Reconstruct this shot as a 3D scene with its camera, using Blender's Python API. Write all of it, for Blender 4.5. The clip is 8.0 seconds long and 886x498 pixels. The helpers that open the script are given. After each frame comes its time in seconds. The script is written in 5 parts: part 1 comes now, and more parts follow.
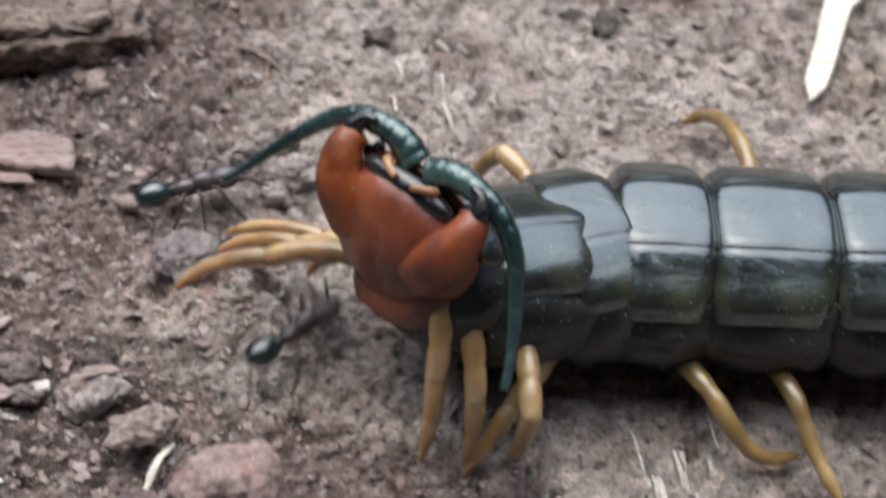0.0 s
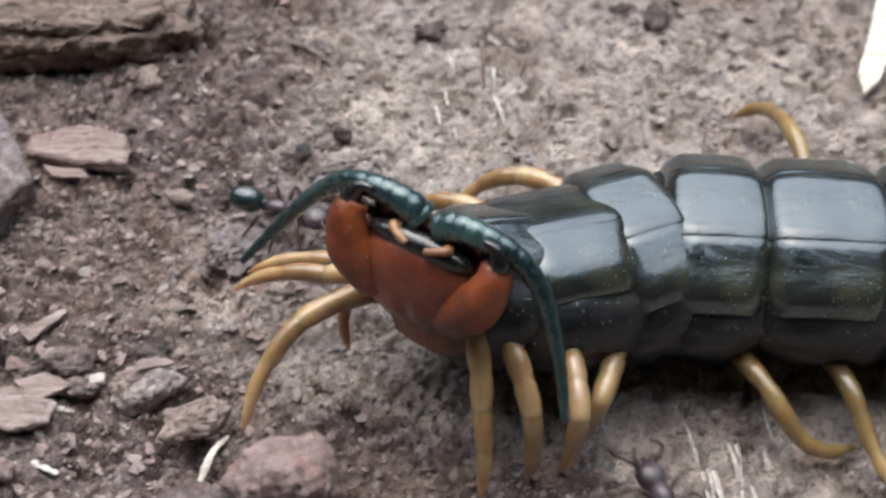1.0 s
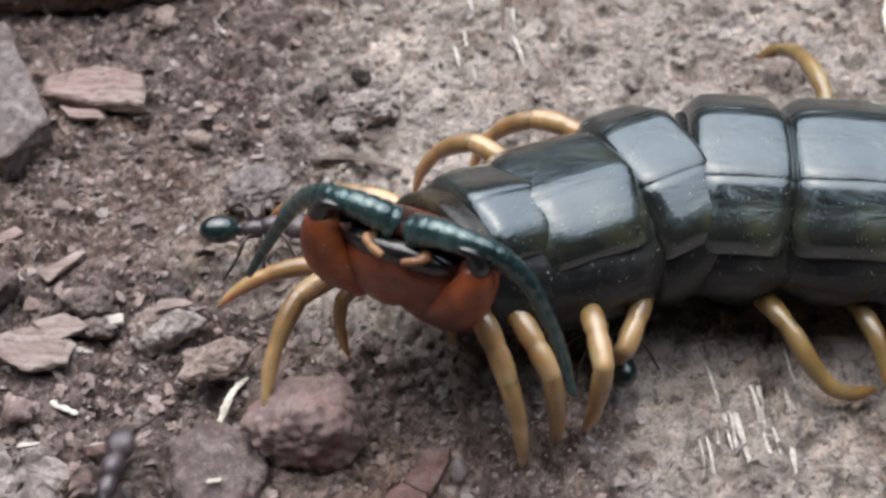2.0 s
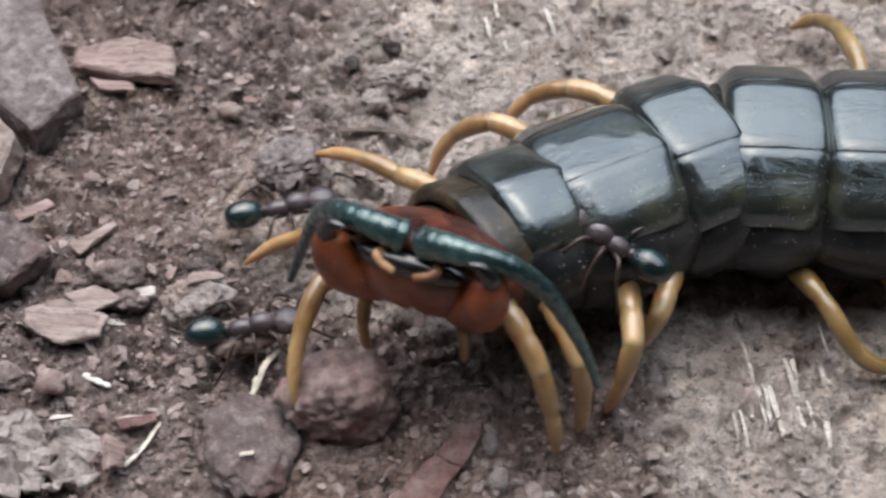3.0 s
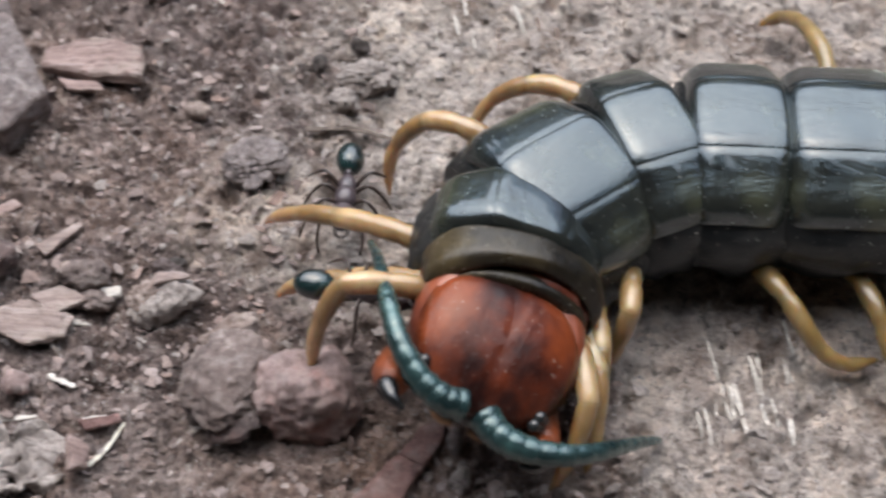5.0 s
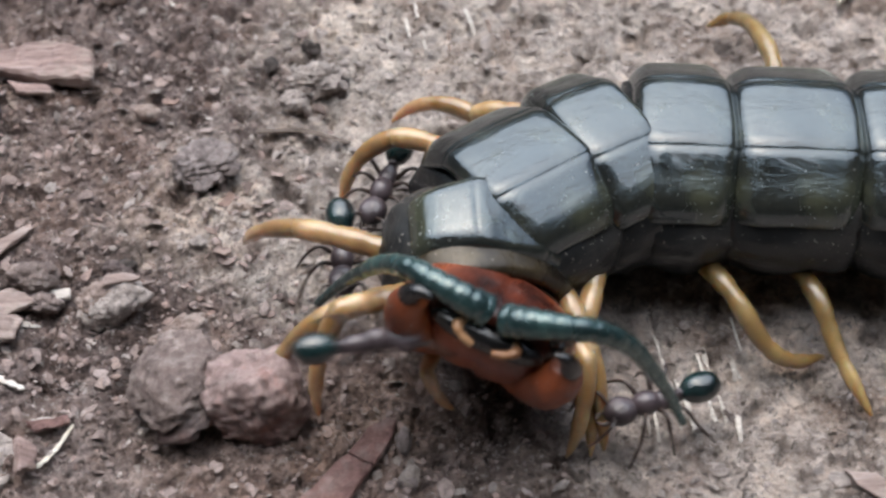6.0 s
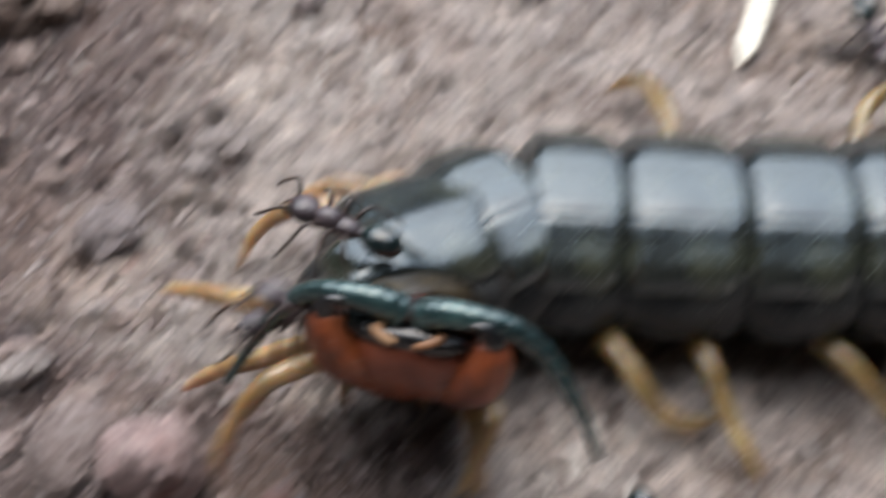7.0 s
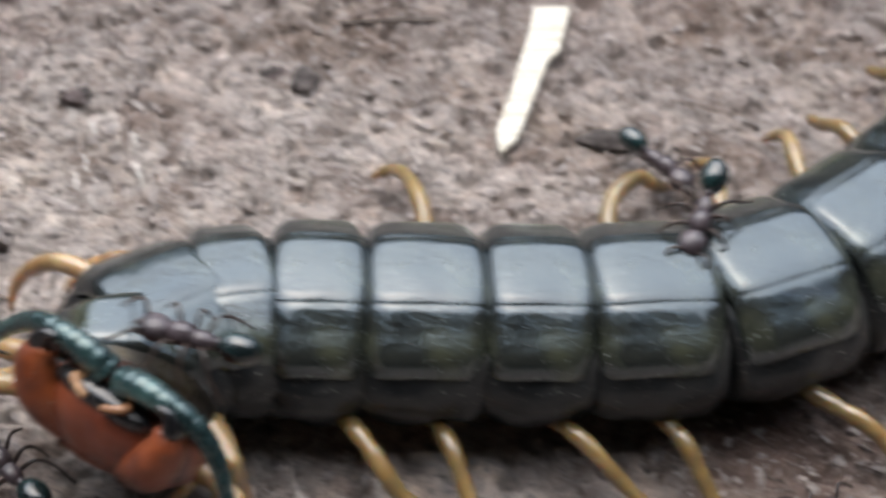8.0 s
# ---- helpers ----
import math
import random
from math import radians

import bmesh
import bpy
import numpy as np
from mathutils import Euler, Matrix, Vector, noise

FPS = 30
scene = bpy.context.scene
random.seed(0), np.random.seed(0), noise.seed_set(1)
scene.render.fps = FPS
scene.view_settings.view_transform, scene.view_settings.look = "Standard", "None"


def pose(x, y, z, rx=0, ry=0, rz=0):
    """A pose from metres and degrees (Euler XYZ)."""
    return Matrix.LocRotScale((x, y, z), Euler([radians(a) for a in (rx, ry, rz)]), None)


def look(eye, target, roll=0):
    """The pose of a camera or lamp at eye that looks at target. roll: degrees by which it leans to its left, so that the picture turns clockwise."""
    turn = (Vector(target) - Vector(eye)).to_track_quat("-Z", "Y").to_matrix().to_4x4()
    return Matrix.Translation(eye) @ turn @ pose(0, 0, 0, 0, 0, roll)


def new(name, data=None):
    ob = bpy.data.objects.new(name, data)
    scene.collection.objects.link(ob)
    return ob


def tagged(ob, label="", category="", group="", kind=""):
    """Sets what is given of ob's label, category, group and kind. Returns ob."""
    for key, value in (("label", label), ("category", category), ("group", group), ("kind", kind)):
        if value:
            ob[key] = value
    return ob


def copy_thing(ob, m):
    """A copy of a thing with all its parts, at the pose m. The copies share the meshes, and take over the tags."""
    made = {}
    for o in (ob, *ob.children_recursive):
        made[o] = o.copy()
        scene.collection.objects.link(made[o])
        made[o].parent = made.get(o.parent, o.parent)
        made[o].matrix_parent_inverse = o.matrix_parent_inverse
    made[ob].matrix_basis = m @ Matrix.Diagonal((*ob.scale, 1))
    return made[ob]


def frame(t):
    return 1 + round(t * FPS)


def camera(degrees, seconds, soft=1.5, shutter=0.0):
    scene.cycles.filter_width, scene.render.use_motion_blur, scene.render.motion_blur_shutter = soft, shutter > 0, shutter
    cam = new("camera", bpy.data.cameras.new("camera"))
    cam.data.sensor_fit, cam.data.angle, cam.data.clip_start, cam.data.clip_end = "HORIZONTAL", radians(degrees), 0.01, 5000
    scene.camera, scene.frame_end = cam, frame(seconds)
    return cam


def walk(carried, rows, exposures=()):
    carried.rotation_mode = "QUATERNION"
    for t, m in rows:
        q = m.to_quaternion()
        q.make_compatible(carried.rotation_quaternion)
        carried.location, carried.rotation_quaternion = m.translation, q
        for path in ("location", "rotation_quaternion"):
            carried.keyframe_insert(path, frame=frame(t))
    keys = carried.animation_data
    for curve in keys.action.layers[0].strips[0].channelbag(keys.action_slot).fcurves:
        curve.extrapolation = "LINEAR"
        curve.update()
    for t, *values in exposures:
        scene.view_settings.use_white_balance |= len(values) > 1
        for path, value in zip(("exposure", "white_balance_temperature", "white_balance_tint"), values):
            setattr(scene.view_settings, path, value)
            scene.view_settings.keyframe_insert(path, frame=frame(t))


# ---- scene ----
cam = camera(30, 8.0, soft=2.4, shutter=0.8)
PATH = [
    (0, pose(0.00163, -0.05112, 0.06744, 40.237, -2.289, -1.895)),
    (0.2, pose(0.00148, -0.05127, 0.06742, 40.924, -2.062, -1.765)),
    (0.5, pose(0.00127, -0.05149, 0.06738, 40.995, -1.770, -1.577)),
    (1, pose(0.00127, -0.05156, 0.06699, 40.395, -1.010, -0.971)),
    (1.5, pose(0.00107, -0.05186, 0.06620, 40.127, -0.641, -0.596)),
    (1.7, pose(0.00095, -0.05180, 0.06617, 39.577, -0.796, -0.710)),
    (2.8, pose(0.00028, -0.05146, 0.06601, 37.825, -0.507, -0.435)),
    (3, pose(0.00016, -0.05140, 0.06598, 37.747, -0.278, -0.252)),
    (3.5, pose(0.00000, -0.05147, 0.06588, 38.000, 0.000, 0.000)),
    (4, pose(0.00007, -0.05130, 0.06616, 37.707, 0.447, 0.286)),
    (4.5, pose(0.00069, -0.05144, 0.06614, 37.806, 0.266, 0.120)),
    (5, pose(0.00200, -0.05123, 0.06618, 37.529, -0.067, -0.376)),
    (5.2, pose(0.00219, -0.05135, 0.06616, 37.489, -0.536, -0.817)),
    (6.3, pose(0.00323, -0.05204, 0.06605, 38.112, -0.663, -1.353)),
    (6.5, pose(0.00342, -0.05216, 0.06603, 38.186, -0.668, -1.436)),
    (6.8, pose(0.00526, -0.05147, 0.06722, 37.520, -0.366, -1.253)),
    (6.9, pose(0.00587, -0.05123, 0.06762, 37.562, -0.446, -1.336)),
    (7, pose(0.00648, -0.05100, 0.06802, 38.884, -1.431, -2.157)),
    (7.2, pose(0.00804, -0.05143, 0.06832, 41.302, -2.106, -3.135)),
    (7.3, pose(0.00882, -0.05164, 0.06847, 41.426, -2.428, -3.584)),
    (7.5, pose(0.01039, -0.05206, 0.06878, 41.968, -3.026, -4.465)),
    (7.8, pose(0.01189, -0.05194, 0.06920, 42.336, -3.423, -4.808)),
    (8, pose(0.01288, -0.05185, 0.06948, 41.804, -4.235, -5.444)),
]
walk(cam, PATH)
cam.data.dof.use_dof = True
cam.data.dof.focus_distance, cam.data.dof.aperture_fstop = 0.080, 70

# ---- light ----
SUN_ELEVATION, SUN_AZIMUTH = 70, 108
world = bpy.data.worlds.new("overcast_sky")
scene.world = world
world.use_nodes = True
wn = world.node_tree
sky = wn.nodes.new("ShaderNodeTexSky")
sky.sky_type, sky.sun_disc = "NISHITA", False
sky.sun_elevation, sky.sun_rotation = radians(SUN_ELEVATION), radians(90 - SUN_AZIMUTH)
sky.air_density, sky.dust_density, sky.ozone_density = 1.0, 4.0, 1.0
wn.links.new(sky.outputs[0], wn.nodes["Background"].inputs[0])
wn.nodes["Background"].inputs[1].default_value = 0.15

sun = new("sun", bpy.data.lights.new("sun", "SUN"))
sun.data.energy, sun.data.angle, sun.data.color = 2.4, radians(95), (0.88, 0.95, 1.0)
sun.matrix_world = look((math.cos(radians(SUN_AZIMUTH)) * math.cos(radians(SUN_ELEVATION)) * 5,
                         math.sin(radians(SUN_AZIMUTH)) * math.cos(radians(SUN_ELEVATION)) * 5,
                         math.sin(radians(SUN_ELEVATION)) * 5), (0, 0, 0))
scene.view_settings.exposure = 0.86

MM = 0.001


# ---- materials ----
def material(name, rough=0.6, metal=0.0, coat=0.0, coat_rough=0.1, spec=0.5, subsurface=0.0):
    m = bpy.data.materials.new(name)
    m.use_nodes = True
    b = m.node_tree.nodes["Principled BSDF"]
    b.inputs["Roughness"].default_value = rough
    b.inputs["Metallic"].default_value = metal
    b.inputs["Coat Weight"].default_value = coat
    b.inputs["Coat Roughness"].default_value = coat_rough
    b.inputs["Specular IOR Level"].default_value = spec
    if subsurface:
        b.inputs["Subsurface Weight"].default_value = subsurface
        b.inputs["Subsurface Radius"].default_value = (0.0012, 0.0006, 0.00025)
        b.inputs["Subsurface Scale"].default_value = 1.0
    return m


def coords(m, kind="Object"):
    return m.node_tree.nodes.new("ShaderNodeTexCoord").outputs[kind]


def noise_of(m, scale, detail=6.0, rough=0.6, stretch=(1, 1, 1), kind="Object", warp=0.0):
    """Noise with scale in features per millimetre."""
    nt = m.node_tree
    mp = nt.nodes.new("ShaderNodeMapping")
    mp.inputs["Scale"].default_value = [1000 * scale * s for s in stretch]
    nt.links.new(coords(m, kind), mp.inputs["Vector"])
    n = nt.nodes.new("ShaderNodeTexNoise")
    n.inputs["Scale"].default_value, n.inputs["Detail"].default_value, n.inputs["Roughness"].default_value = 1.0, detail, rough
    n.inputs["Distortion"].default_value = warp
    nt.links.new(mp.outputs[0], n.inputs["Vector"])
    return n.outputs["Fac"]


def cells_of(m, scale, feature="F1", kind="Object"):
    nt = m.node_tree
    mp = nt.nodes.new("ShaderNodeMapping")
    mp.inputs["Scale"].default_value = [1000 * scale] * 3
    nt.links.new(coords(m, kind), mp.inputs["Vector"])
    n = nt.nodes.new("ShaderNodeTexVoronoi")
    n.feature = feature
    n.inputs["Scale"].default_value = 1.0
    nt.links.new(mp.outputs[0], n.inputs["Vector"])
    return n


def ramp(m, fac, stops):
    nt = m.node_tree
    r = nt.nodes.new("ShaderNodeValToRGB")
    els = r.color_ramp.elements
    while len(els) < len(stops):
        els.new(0.5)
    for el, (p, c) in zip(els, stops):
        el.position = p
        el.color = (*c, 1) if len(c) == 3 else c
    nt.links.new(fac, r.inputs[0])
    return r.outputs[0]


def mix(m, a, b, fac, how="MIX"):
    nt = m.node_tree
    x = nt.nodes.new("ShaderNodeMix")
    x.data_type, x.blend_type = "RGBA", how
    for sock, v in ((x.inputs[6], a), (x.inputs[7], b), (x.inputs[0], fac)):
        if isinstance(v, (int, float)):
            sock.default_value = v
        elif isinstance(v, tuple):
            sock.default_value = (*v, 1)
        else:
            nt.links.new(v, sock)
    return x.outputs[2]


def maths(m, how, a, b=0.0):
    nt = m.node_tree
    x = nt.nodes.new("ShaderNodeMath")
    x.operation = how
    for sock, v in zip(x.inputs, (a, b)):
        if isinstance(v, (int, float)):
            sock.default_value = v
        else:
            nt.links.new(v, sock)
    return x.outputs[0]


def colour(m, out):
    m.node_tree.links.new(out, m.node_tree.nodes["Principled BSDF"].inputs["Base Color"])


def roughness(m, out):
    m.node_tree.links.new(out, m.node_tree.nodes["Principled BSDF"].inputs["Roughness"])


def bump(m, height, depth_mm, strength=1.0, under=None):
    nt = m.node_tree
    b = nt.nodes.new("ShaderNodeBump")
    b.inputs["Strength"].default_value, b.inputs["Distance"].default_value = strength, depth_mm * MM
    nt.links.new(height, b.inputs["Height"])
    if under is not None:
        nt.links.new(under, b.inputs["Normal"])
    nt.links.new(b.outputs[0], nt.nodes["Principled BSDF"].inputs["Normal"])
    return b.outputs[0]


def gray(v):
    return (v, v, v)


def grit(m, size):
    """Tone that changes from grain to grain, grains of about the given size in millimetres."""
    c = cells_of(m, 1 / size)
    return ramp(m, c.outputs["Color"], [(0.15, gray(0.55)), (0.5, gray(0.95)), (0.8, gray(1.22)), (0.95, gray(1.7))])


def soil_material():
    m = material("soil", rough=0.92, spec=0.25)
    fine = noise_of(m, 1.0, 9, 0.74)
    mid = noise_of(m, 0.45, 6, 0.65)
    big = noise_of(m, 0.09, 4, 0.55)
    brown = ramp(m, fine, [(0.28, (0.115, 0.086, 0.079)), (0.48, (0.252, 0.199, 0.187)), (0.60, (0.330, 0.268, 0.252)), (0.76, (0.54, 0.455, 0.43))])
    pale = ramp(m, fine, [(0.26, (0.20, 0.168, 0.152)), (0.46, (0.59, 0.522, 0.480)), (0.6, (0.71, 0.64, 0.59)), (0.76, (0.88, 0.83, 0.79))])
    # compacted pale silt towards +x, dark crumbly humus towards -x
    nt = m.node_tree
    sep = nt.nodes.new("ShaderNodeSeparateXYZ")
    nt.links.new(coords(m), sep.inputs[0])
    nearer = nt.nodes.new("ShaderNodeMapRange")
    nt.links.new(sep.outputs[1], nearer.inputs["Value"])
    for socket, value in zip(("From Min", "From Max", "To Min", "To Max"), (-0.002, -0.0075, 0.0, 0.0145)):
        nearer.inputs[socket].default_value = value
    line = maths(m, "SUBTRACT", sep.outputs[0], nearer.outputs[0])
    line = maths(m, "ADD", line, maths(m, "MULTIPLY", maths(m, "SUBTRACT", big, 0.5), 0.022))
    line = maths(m, "ADD", line, maths(m, "MULTIPLY", maths(m, "SUBTRACT", mid, 0.5), 0.014))
    # a tongue of pale crumbs reaches into the dark soil
    tongue = nt.nodes.new("ShaderNodeMapRange")
    nt.links.new(maths(m, "ABSOLUTE", maths(m, "ADD", sep.outputs[1], 0.001)), tongue.inputs["Value"])
    for socket, value in zip(("From Min", "From Max", "To Min", "To Max"), (0.001, 0.0075, 0.0042, 0.0)):
        tongue.inputs[socket].default_value = value
    line = maths(m, "ADD", line, tongue.outputs[0])
    zone = ramp(m, maths(m, "MULTIPLY", maths(m, "ADD", line, 0.0078), 85.0), [(0.0, gray(0)), (0.55, gray(1))])
    # the pale patch is a few hand widths across; beyond it patches come and go
    span = nt.nodes.new("ShaderNodeVectorMath")
    span.operation = "DISTANCE"
    nt.links.new(coords(m), span.inputs[0])
    span.inputs[1].default_value = (0.045, 0.02, 0.0)
    edge = maths(m, "ADD", maths(m, "MULTIPLY", span.outputs["Value"], 5.0), maths(m, "SUBTRACT", noise_of(m, 0.012, 5, 0.6), 0.5))
    zone = mix(m, zone, ramp(m, noise_of(m, 0.004, 6, 0.65), [(0.45, gray(0.0)), (0.65, gray(0.9))]), ramp(m, edge, [(0.35, gray(0)), (0.65, gray(1))]))
    # the trodden patch is less bleached towards its borders
    for axis, lo, hi, least in ((1, -0.0045, -0.0145, 0.86), (0, 0.012, 0.034, 0.74), (1, 0.019, 0.028, 0.62)):
        fade = nt.nodes.new("ShaderNodeMapRange")
        nt.links.new(maths(m, "ADD", sep.outputs[axis], maths(m, "MULTIPLY", maths(m, "SUBTRACT", big, 0.5), 0.012)), fade.inputs["Value"])
        for socket, value in zip(("From Min", "From Max", "To Min", "To Max"), (lo, hi, 1.0, least)):
            fade.inputs[socket].default_value = value
        zone = mix(m, zone, fade.outputs[0], 1.0, "MULTIPLY")
    base = mix(m, brown, pale, zone)
    stain = ramp(m, mid, [(0.32, (0.50, 0.45, 0.42)), (0.50, (1, 1, 1)), (0.70, (1.22, 1.16, 1.10))])
    base = mix(m, base, stain, 1.0, "MULTIPLY")
    base = mix(m, base, grit(m, 0.42), 0.22, "MULTIPLY")
    base = mix(m, base, grit(m, 1.1), 0.25, "MULTIPLY")
    tan = ramp(m, noise_of(m, 0.075, 6, 0.62, warp=0.8), [(0.50, gray(0)), (0.66, gray(0.75))])
    base = mix(m, base, mix(m, base, (1.26, 1.21, 1.13), 1.0, "MULTIPLY"), tan)
    dusk = ramp(m, noise_of(m, 0.21, 6, 0.66, warp=1.0), [(0.30, gray(0.6)), (0.44, gray(0))])
    base = mix(m, base, mix(m, base, (0.56, 0.50, 0.50), 1.0, "MULTIPLY"), dusk)
    # shade beside the bend of the body, painted into the soil colour
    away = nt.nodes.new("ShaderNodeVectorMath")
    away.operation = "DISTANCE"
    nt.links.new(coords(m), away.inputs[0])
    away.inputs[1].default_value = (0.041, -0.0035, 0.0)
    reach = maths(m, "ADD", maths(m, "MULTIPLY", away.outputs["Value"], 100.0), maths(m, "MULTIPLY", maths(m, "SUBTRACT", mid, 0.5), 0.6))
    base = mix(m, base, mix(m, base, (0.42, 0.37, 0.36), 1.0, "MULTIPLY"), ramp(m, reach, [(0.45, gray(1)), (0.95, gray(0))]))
    # paler soil round the pebbles, its colour also lifted against the head's deep shade
    dry = nt.nodes.new("ShaderNodeVectorMath")
    dry.operation = "DISTANCE"
    nt.links.new(coords(m), dry.inputs[0])
    dry.inputs[1].default_value = (-0.002, -0.0135, 0.0)
    reach = maths(m, "ADD", maths(m, "MULTIPLY", dry.outputs["Value"], 100.0), maths(m, "MULTIPLY", maths(m, "SUBTRACT", mid, 0.5), 0.8))
    base = mix(m, base, mix(m, base, (1.42, 1.37, 1.33), 1.0, "MULTIPLY"), ramp(m, reach, [(0.35, gray(1)), (0.95, gray(0))]))
    rust = ramp(m, noise_of(m, 0.16, 5, 0.6, warp=0.6), [(0.52, gray(0)), (0.72, gray(0.5))])
    base = mix(m, base, (0.26, 0.155, 0.115), rust)
    hollow = ramp(m, noise_of(m, 1.5, 4, 0.6, warp=0.9), [(0.36, gray(0.36)), (0.405, gray(1.0))])
    base = mix(m, base, hollow, 0.75, "MULTIPLY")
    blotch = ramp(m, noise_of(m, 0.13, 5, 0.62, warp=0.7), [(0.36, (0.68, 0.63, 0.60)), (0.50, (1, 1, 1)), (0.66, (1.16, 1.14, 1.12))])
    base = mix(m, base, blotch, 1.0, "MULTIPLY")
    fleck = ramp(m, noise_of(m, 1.9, 5, 0.68, warp=0.5), [(0.56, gray(0)), (0.65, gray(0.85))])
    fleck = mix(m, fleck, ramp(m, noise_of(m, 0.3, 4, 0.6), [(0.40, gray(0.1)), (0.62, gray(1))]), 1.0, "MULTIPLY")
    base = mix(m, base, (0.72, 0.65, 0.615), fleck)
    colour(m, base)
    n1 = bump(m, noise_of(m, 0.8, 9, 0.76, warp=0.4), 1.1, 1.0)
    c = cells_of(m, 3.2)
    bump(m, c.outputs["Distance"], 0.20, 0.8, n1)
    return m


def stone_material(name, dark, mean, light, patch=None, rough=0.9, grain=1.6):
    m = material(name, rough=rough, spec=0.3)
    fine = noise_of(m, grain, 8, 0.68)
    base = ramp(m, fine, [(0.28, dark), (0.5, mean), (0.74, light)])
    if patch:
        base = mix(m, base, patch, ramp(m, noise_of(m, 0.30, 5, 0.6, warp=0.5), [(0.50, gray(0)), (0.64, gray(0.8))]))
    dust = ramp(m, noise_of(m, 0.8, 7, 0.7), [(0.52, gray(0)), (0.70, gray(0.55))])
    base = mix(m, base, (0.42, 0.365, 0.345), dust)
    base = mix(m, base, grit(m, 0.5), 0.35, "MULTIPLY")
    colour(m, base)
    bump(m, noise_of(m, 1.4, 9, 0.75), 0.55, 1.0)
    return m


def fibre_material(name, dark, mean, light, axis=0, rough=0.75, dusty=0.6):
    m = material(name, rough=rough, spec=0.35)
    st = [3.0, 3.0, 3.0]
    st[axis] = 0.22
    f = noise_of(m, 0.8, 7, 0.65, stretch=tuple(st))
    base = ramp(m, f, [(0.30, dark), (0.5, mean), (0.72, light)])
    spots = ramp(m, noise_of(m, 1.1, 6, 0.7), [(0.60, gray(0)), (0.70, gray(0.6))])
    base = mix(m, base, dark, spots)
    dirt = ramp(m, noise_of(m, 0.5, 7, 0.7), [(0.50, gray(0)), (0.66, gray(dusty))])
    base = mix(m, base, (0.30, 0.25, 0.22), dirt)
    colour(m, base)
    bump(m, f, 0.22, 0.9)
    return m


def chitin_material(name, dark, mean, light, rough=0.25, dust=0.5, coat=0.5, coat_rough=0.14, sheen=(1, 1, 1), spec=0.6, sides=False):
    m = material(name, rough=rough, coat=coat, coat_rough=coat_rough, spec=spec)
    mottling = noise_of(m, 0.28, 5, 0.55)
    base = ramp(m, mottling, [(0.38, dark), (0.51, mean), (0.66, light)])
    patchy = ramp(m, noise_of(m, 0.22, 4, 0.6), [(0.42, gray(0.15)), (0.62, gray(1.0))])
    specks = ramp(m, noise_of(m, 5.0, 2, 0.55), [(0.675, gray(0)), (0.715, gray(dust))])
    specks = mix(m, specks, patchy, 1.0, "MULTIPLY")
    if sides:
        # dust gathers on the sloping sides of a plate, little of it on the rubbed top
        part_of = m.node_tree.nodes.new("ShaderNodeSeparateXYZ")
        m.node_tree.links.new(coords(m), part_of.inputs[0])
        aside = maths(m, "MULTIPLY", maths(m, "ABSOLUTE", part_of.outputs[1]), 180.0)
        specks = mix(m, specks, ramp(m, aside, [(0.35, gray(0.12)), (0.70, gray(1.0))]), 1.0, "MULTIPLY")
    film = ramp(m, noise_of(m, 0.9, 7, 0.7), [(0.50, gray(0)), (0.75, gray(dust * 0.03))])
    base = mix(m, mix(m, base, (0.26, 0.23, 0.20), film), (0.55, 0.50, 0.45), specks)
    colour(m, base)
    smear = ramp(m, noise_of(m, 0.35, 6, 0.65, stretch=(1, 2.4, 1)), [(0.35, gray(max(0.05, rough - 0.08))), (0.65, gray(rough + 0.13))])
    roughness(m, mix(m, smear, gray(0.7), specks))
    n = bump(m, noise_of(m, 0.45, 6, 0.66, stretch=(0.7, 1.5, 1), warp=0.5), 0.19, 0.8)
    bump(m, noise_of(m, 3.0, 6, 0.65, stretch=(0.5, 1.6, 1)), 0.020, 0.7, n)
    m.node_tree.nodes["Principled BSDF"].inputs["Specular Tint"].default_value = (*sheen, 1)
    m.node_tree.nodes["Principled BSDF"].inputs["Coat Tint"].default_value = (*sheen, 1)
    return m


SOIL = soil_material()
TERGITE = chitin_material("olive_black_chitin", (0.014, 0.014, 0.0130), (0.028, 0.0272, 0.022), (0.062, 0.059, 0.036), rough=0.13, dust=0.8, coat=0.85, coat_rough=0.06, sheen=(0.80, 0.93, 1.0), sides=True)
COLLAR = chitin_material("brown_olive_chitin", (0.008, 0.007, 0.006), (0.026, 0.020, 0.012), (0.075, 0.056, 0.028), rough=0.32, dust=0.8, coat=0.15, spec=0.3)
PLEURA = chitin_material("black_pleura", (0.009, 0.009, 0.0095), (0.018, 0.0178, 0.018), (0.044, 0.041, 0.038), rough=0.36, dust=0.9, coat=0.35, coat_rough=0.10, sheen=(0.85, 0.95, 1.0), spec=0.26)
HEADRED = chitin_material("orange_red_chitin", (0.075, 0.018, 0.008), (0.225, 0.050, 0.013), (0.33, 0.088, 0.024), rough=0.40, dust=0.5, coat=0.12)
SHIELDRED = chitin_material("dark_red_shield", (0.020, 0.007, 0.006), (0.088, 0.019, 0.009), (0.21, 0.046, 0.014), rough=0.30, dust=0.5, coat=0.10, spec=0.22)
FANGRED = chitin_material("dark_red_chitin", (0.060, 0.013, 0.008), (0.165, 0.036, 0.015), (0.28, 0.072, 0.028), rough=0.38, dust=0.3, coat=0.2)
TEAL = chitin_material("dark_teal_chitin", (0.011, 0.019, 0.021), (0.024, 0.041, 0.043), (0.060, 0.105, 0.100), rough=0.20, dust=0.25, coat=0.9, coat_rough=0.10, sheen=(0.80, 1.0, 0.98))
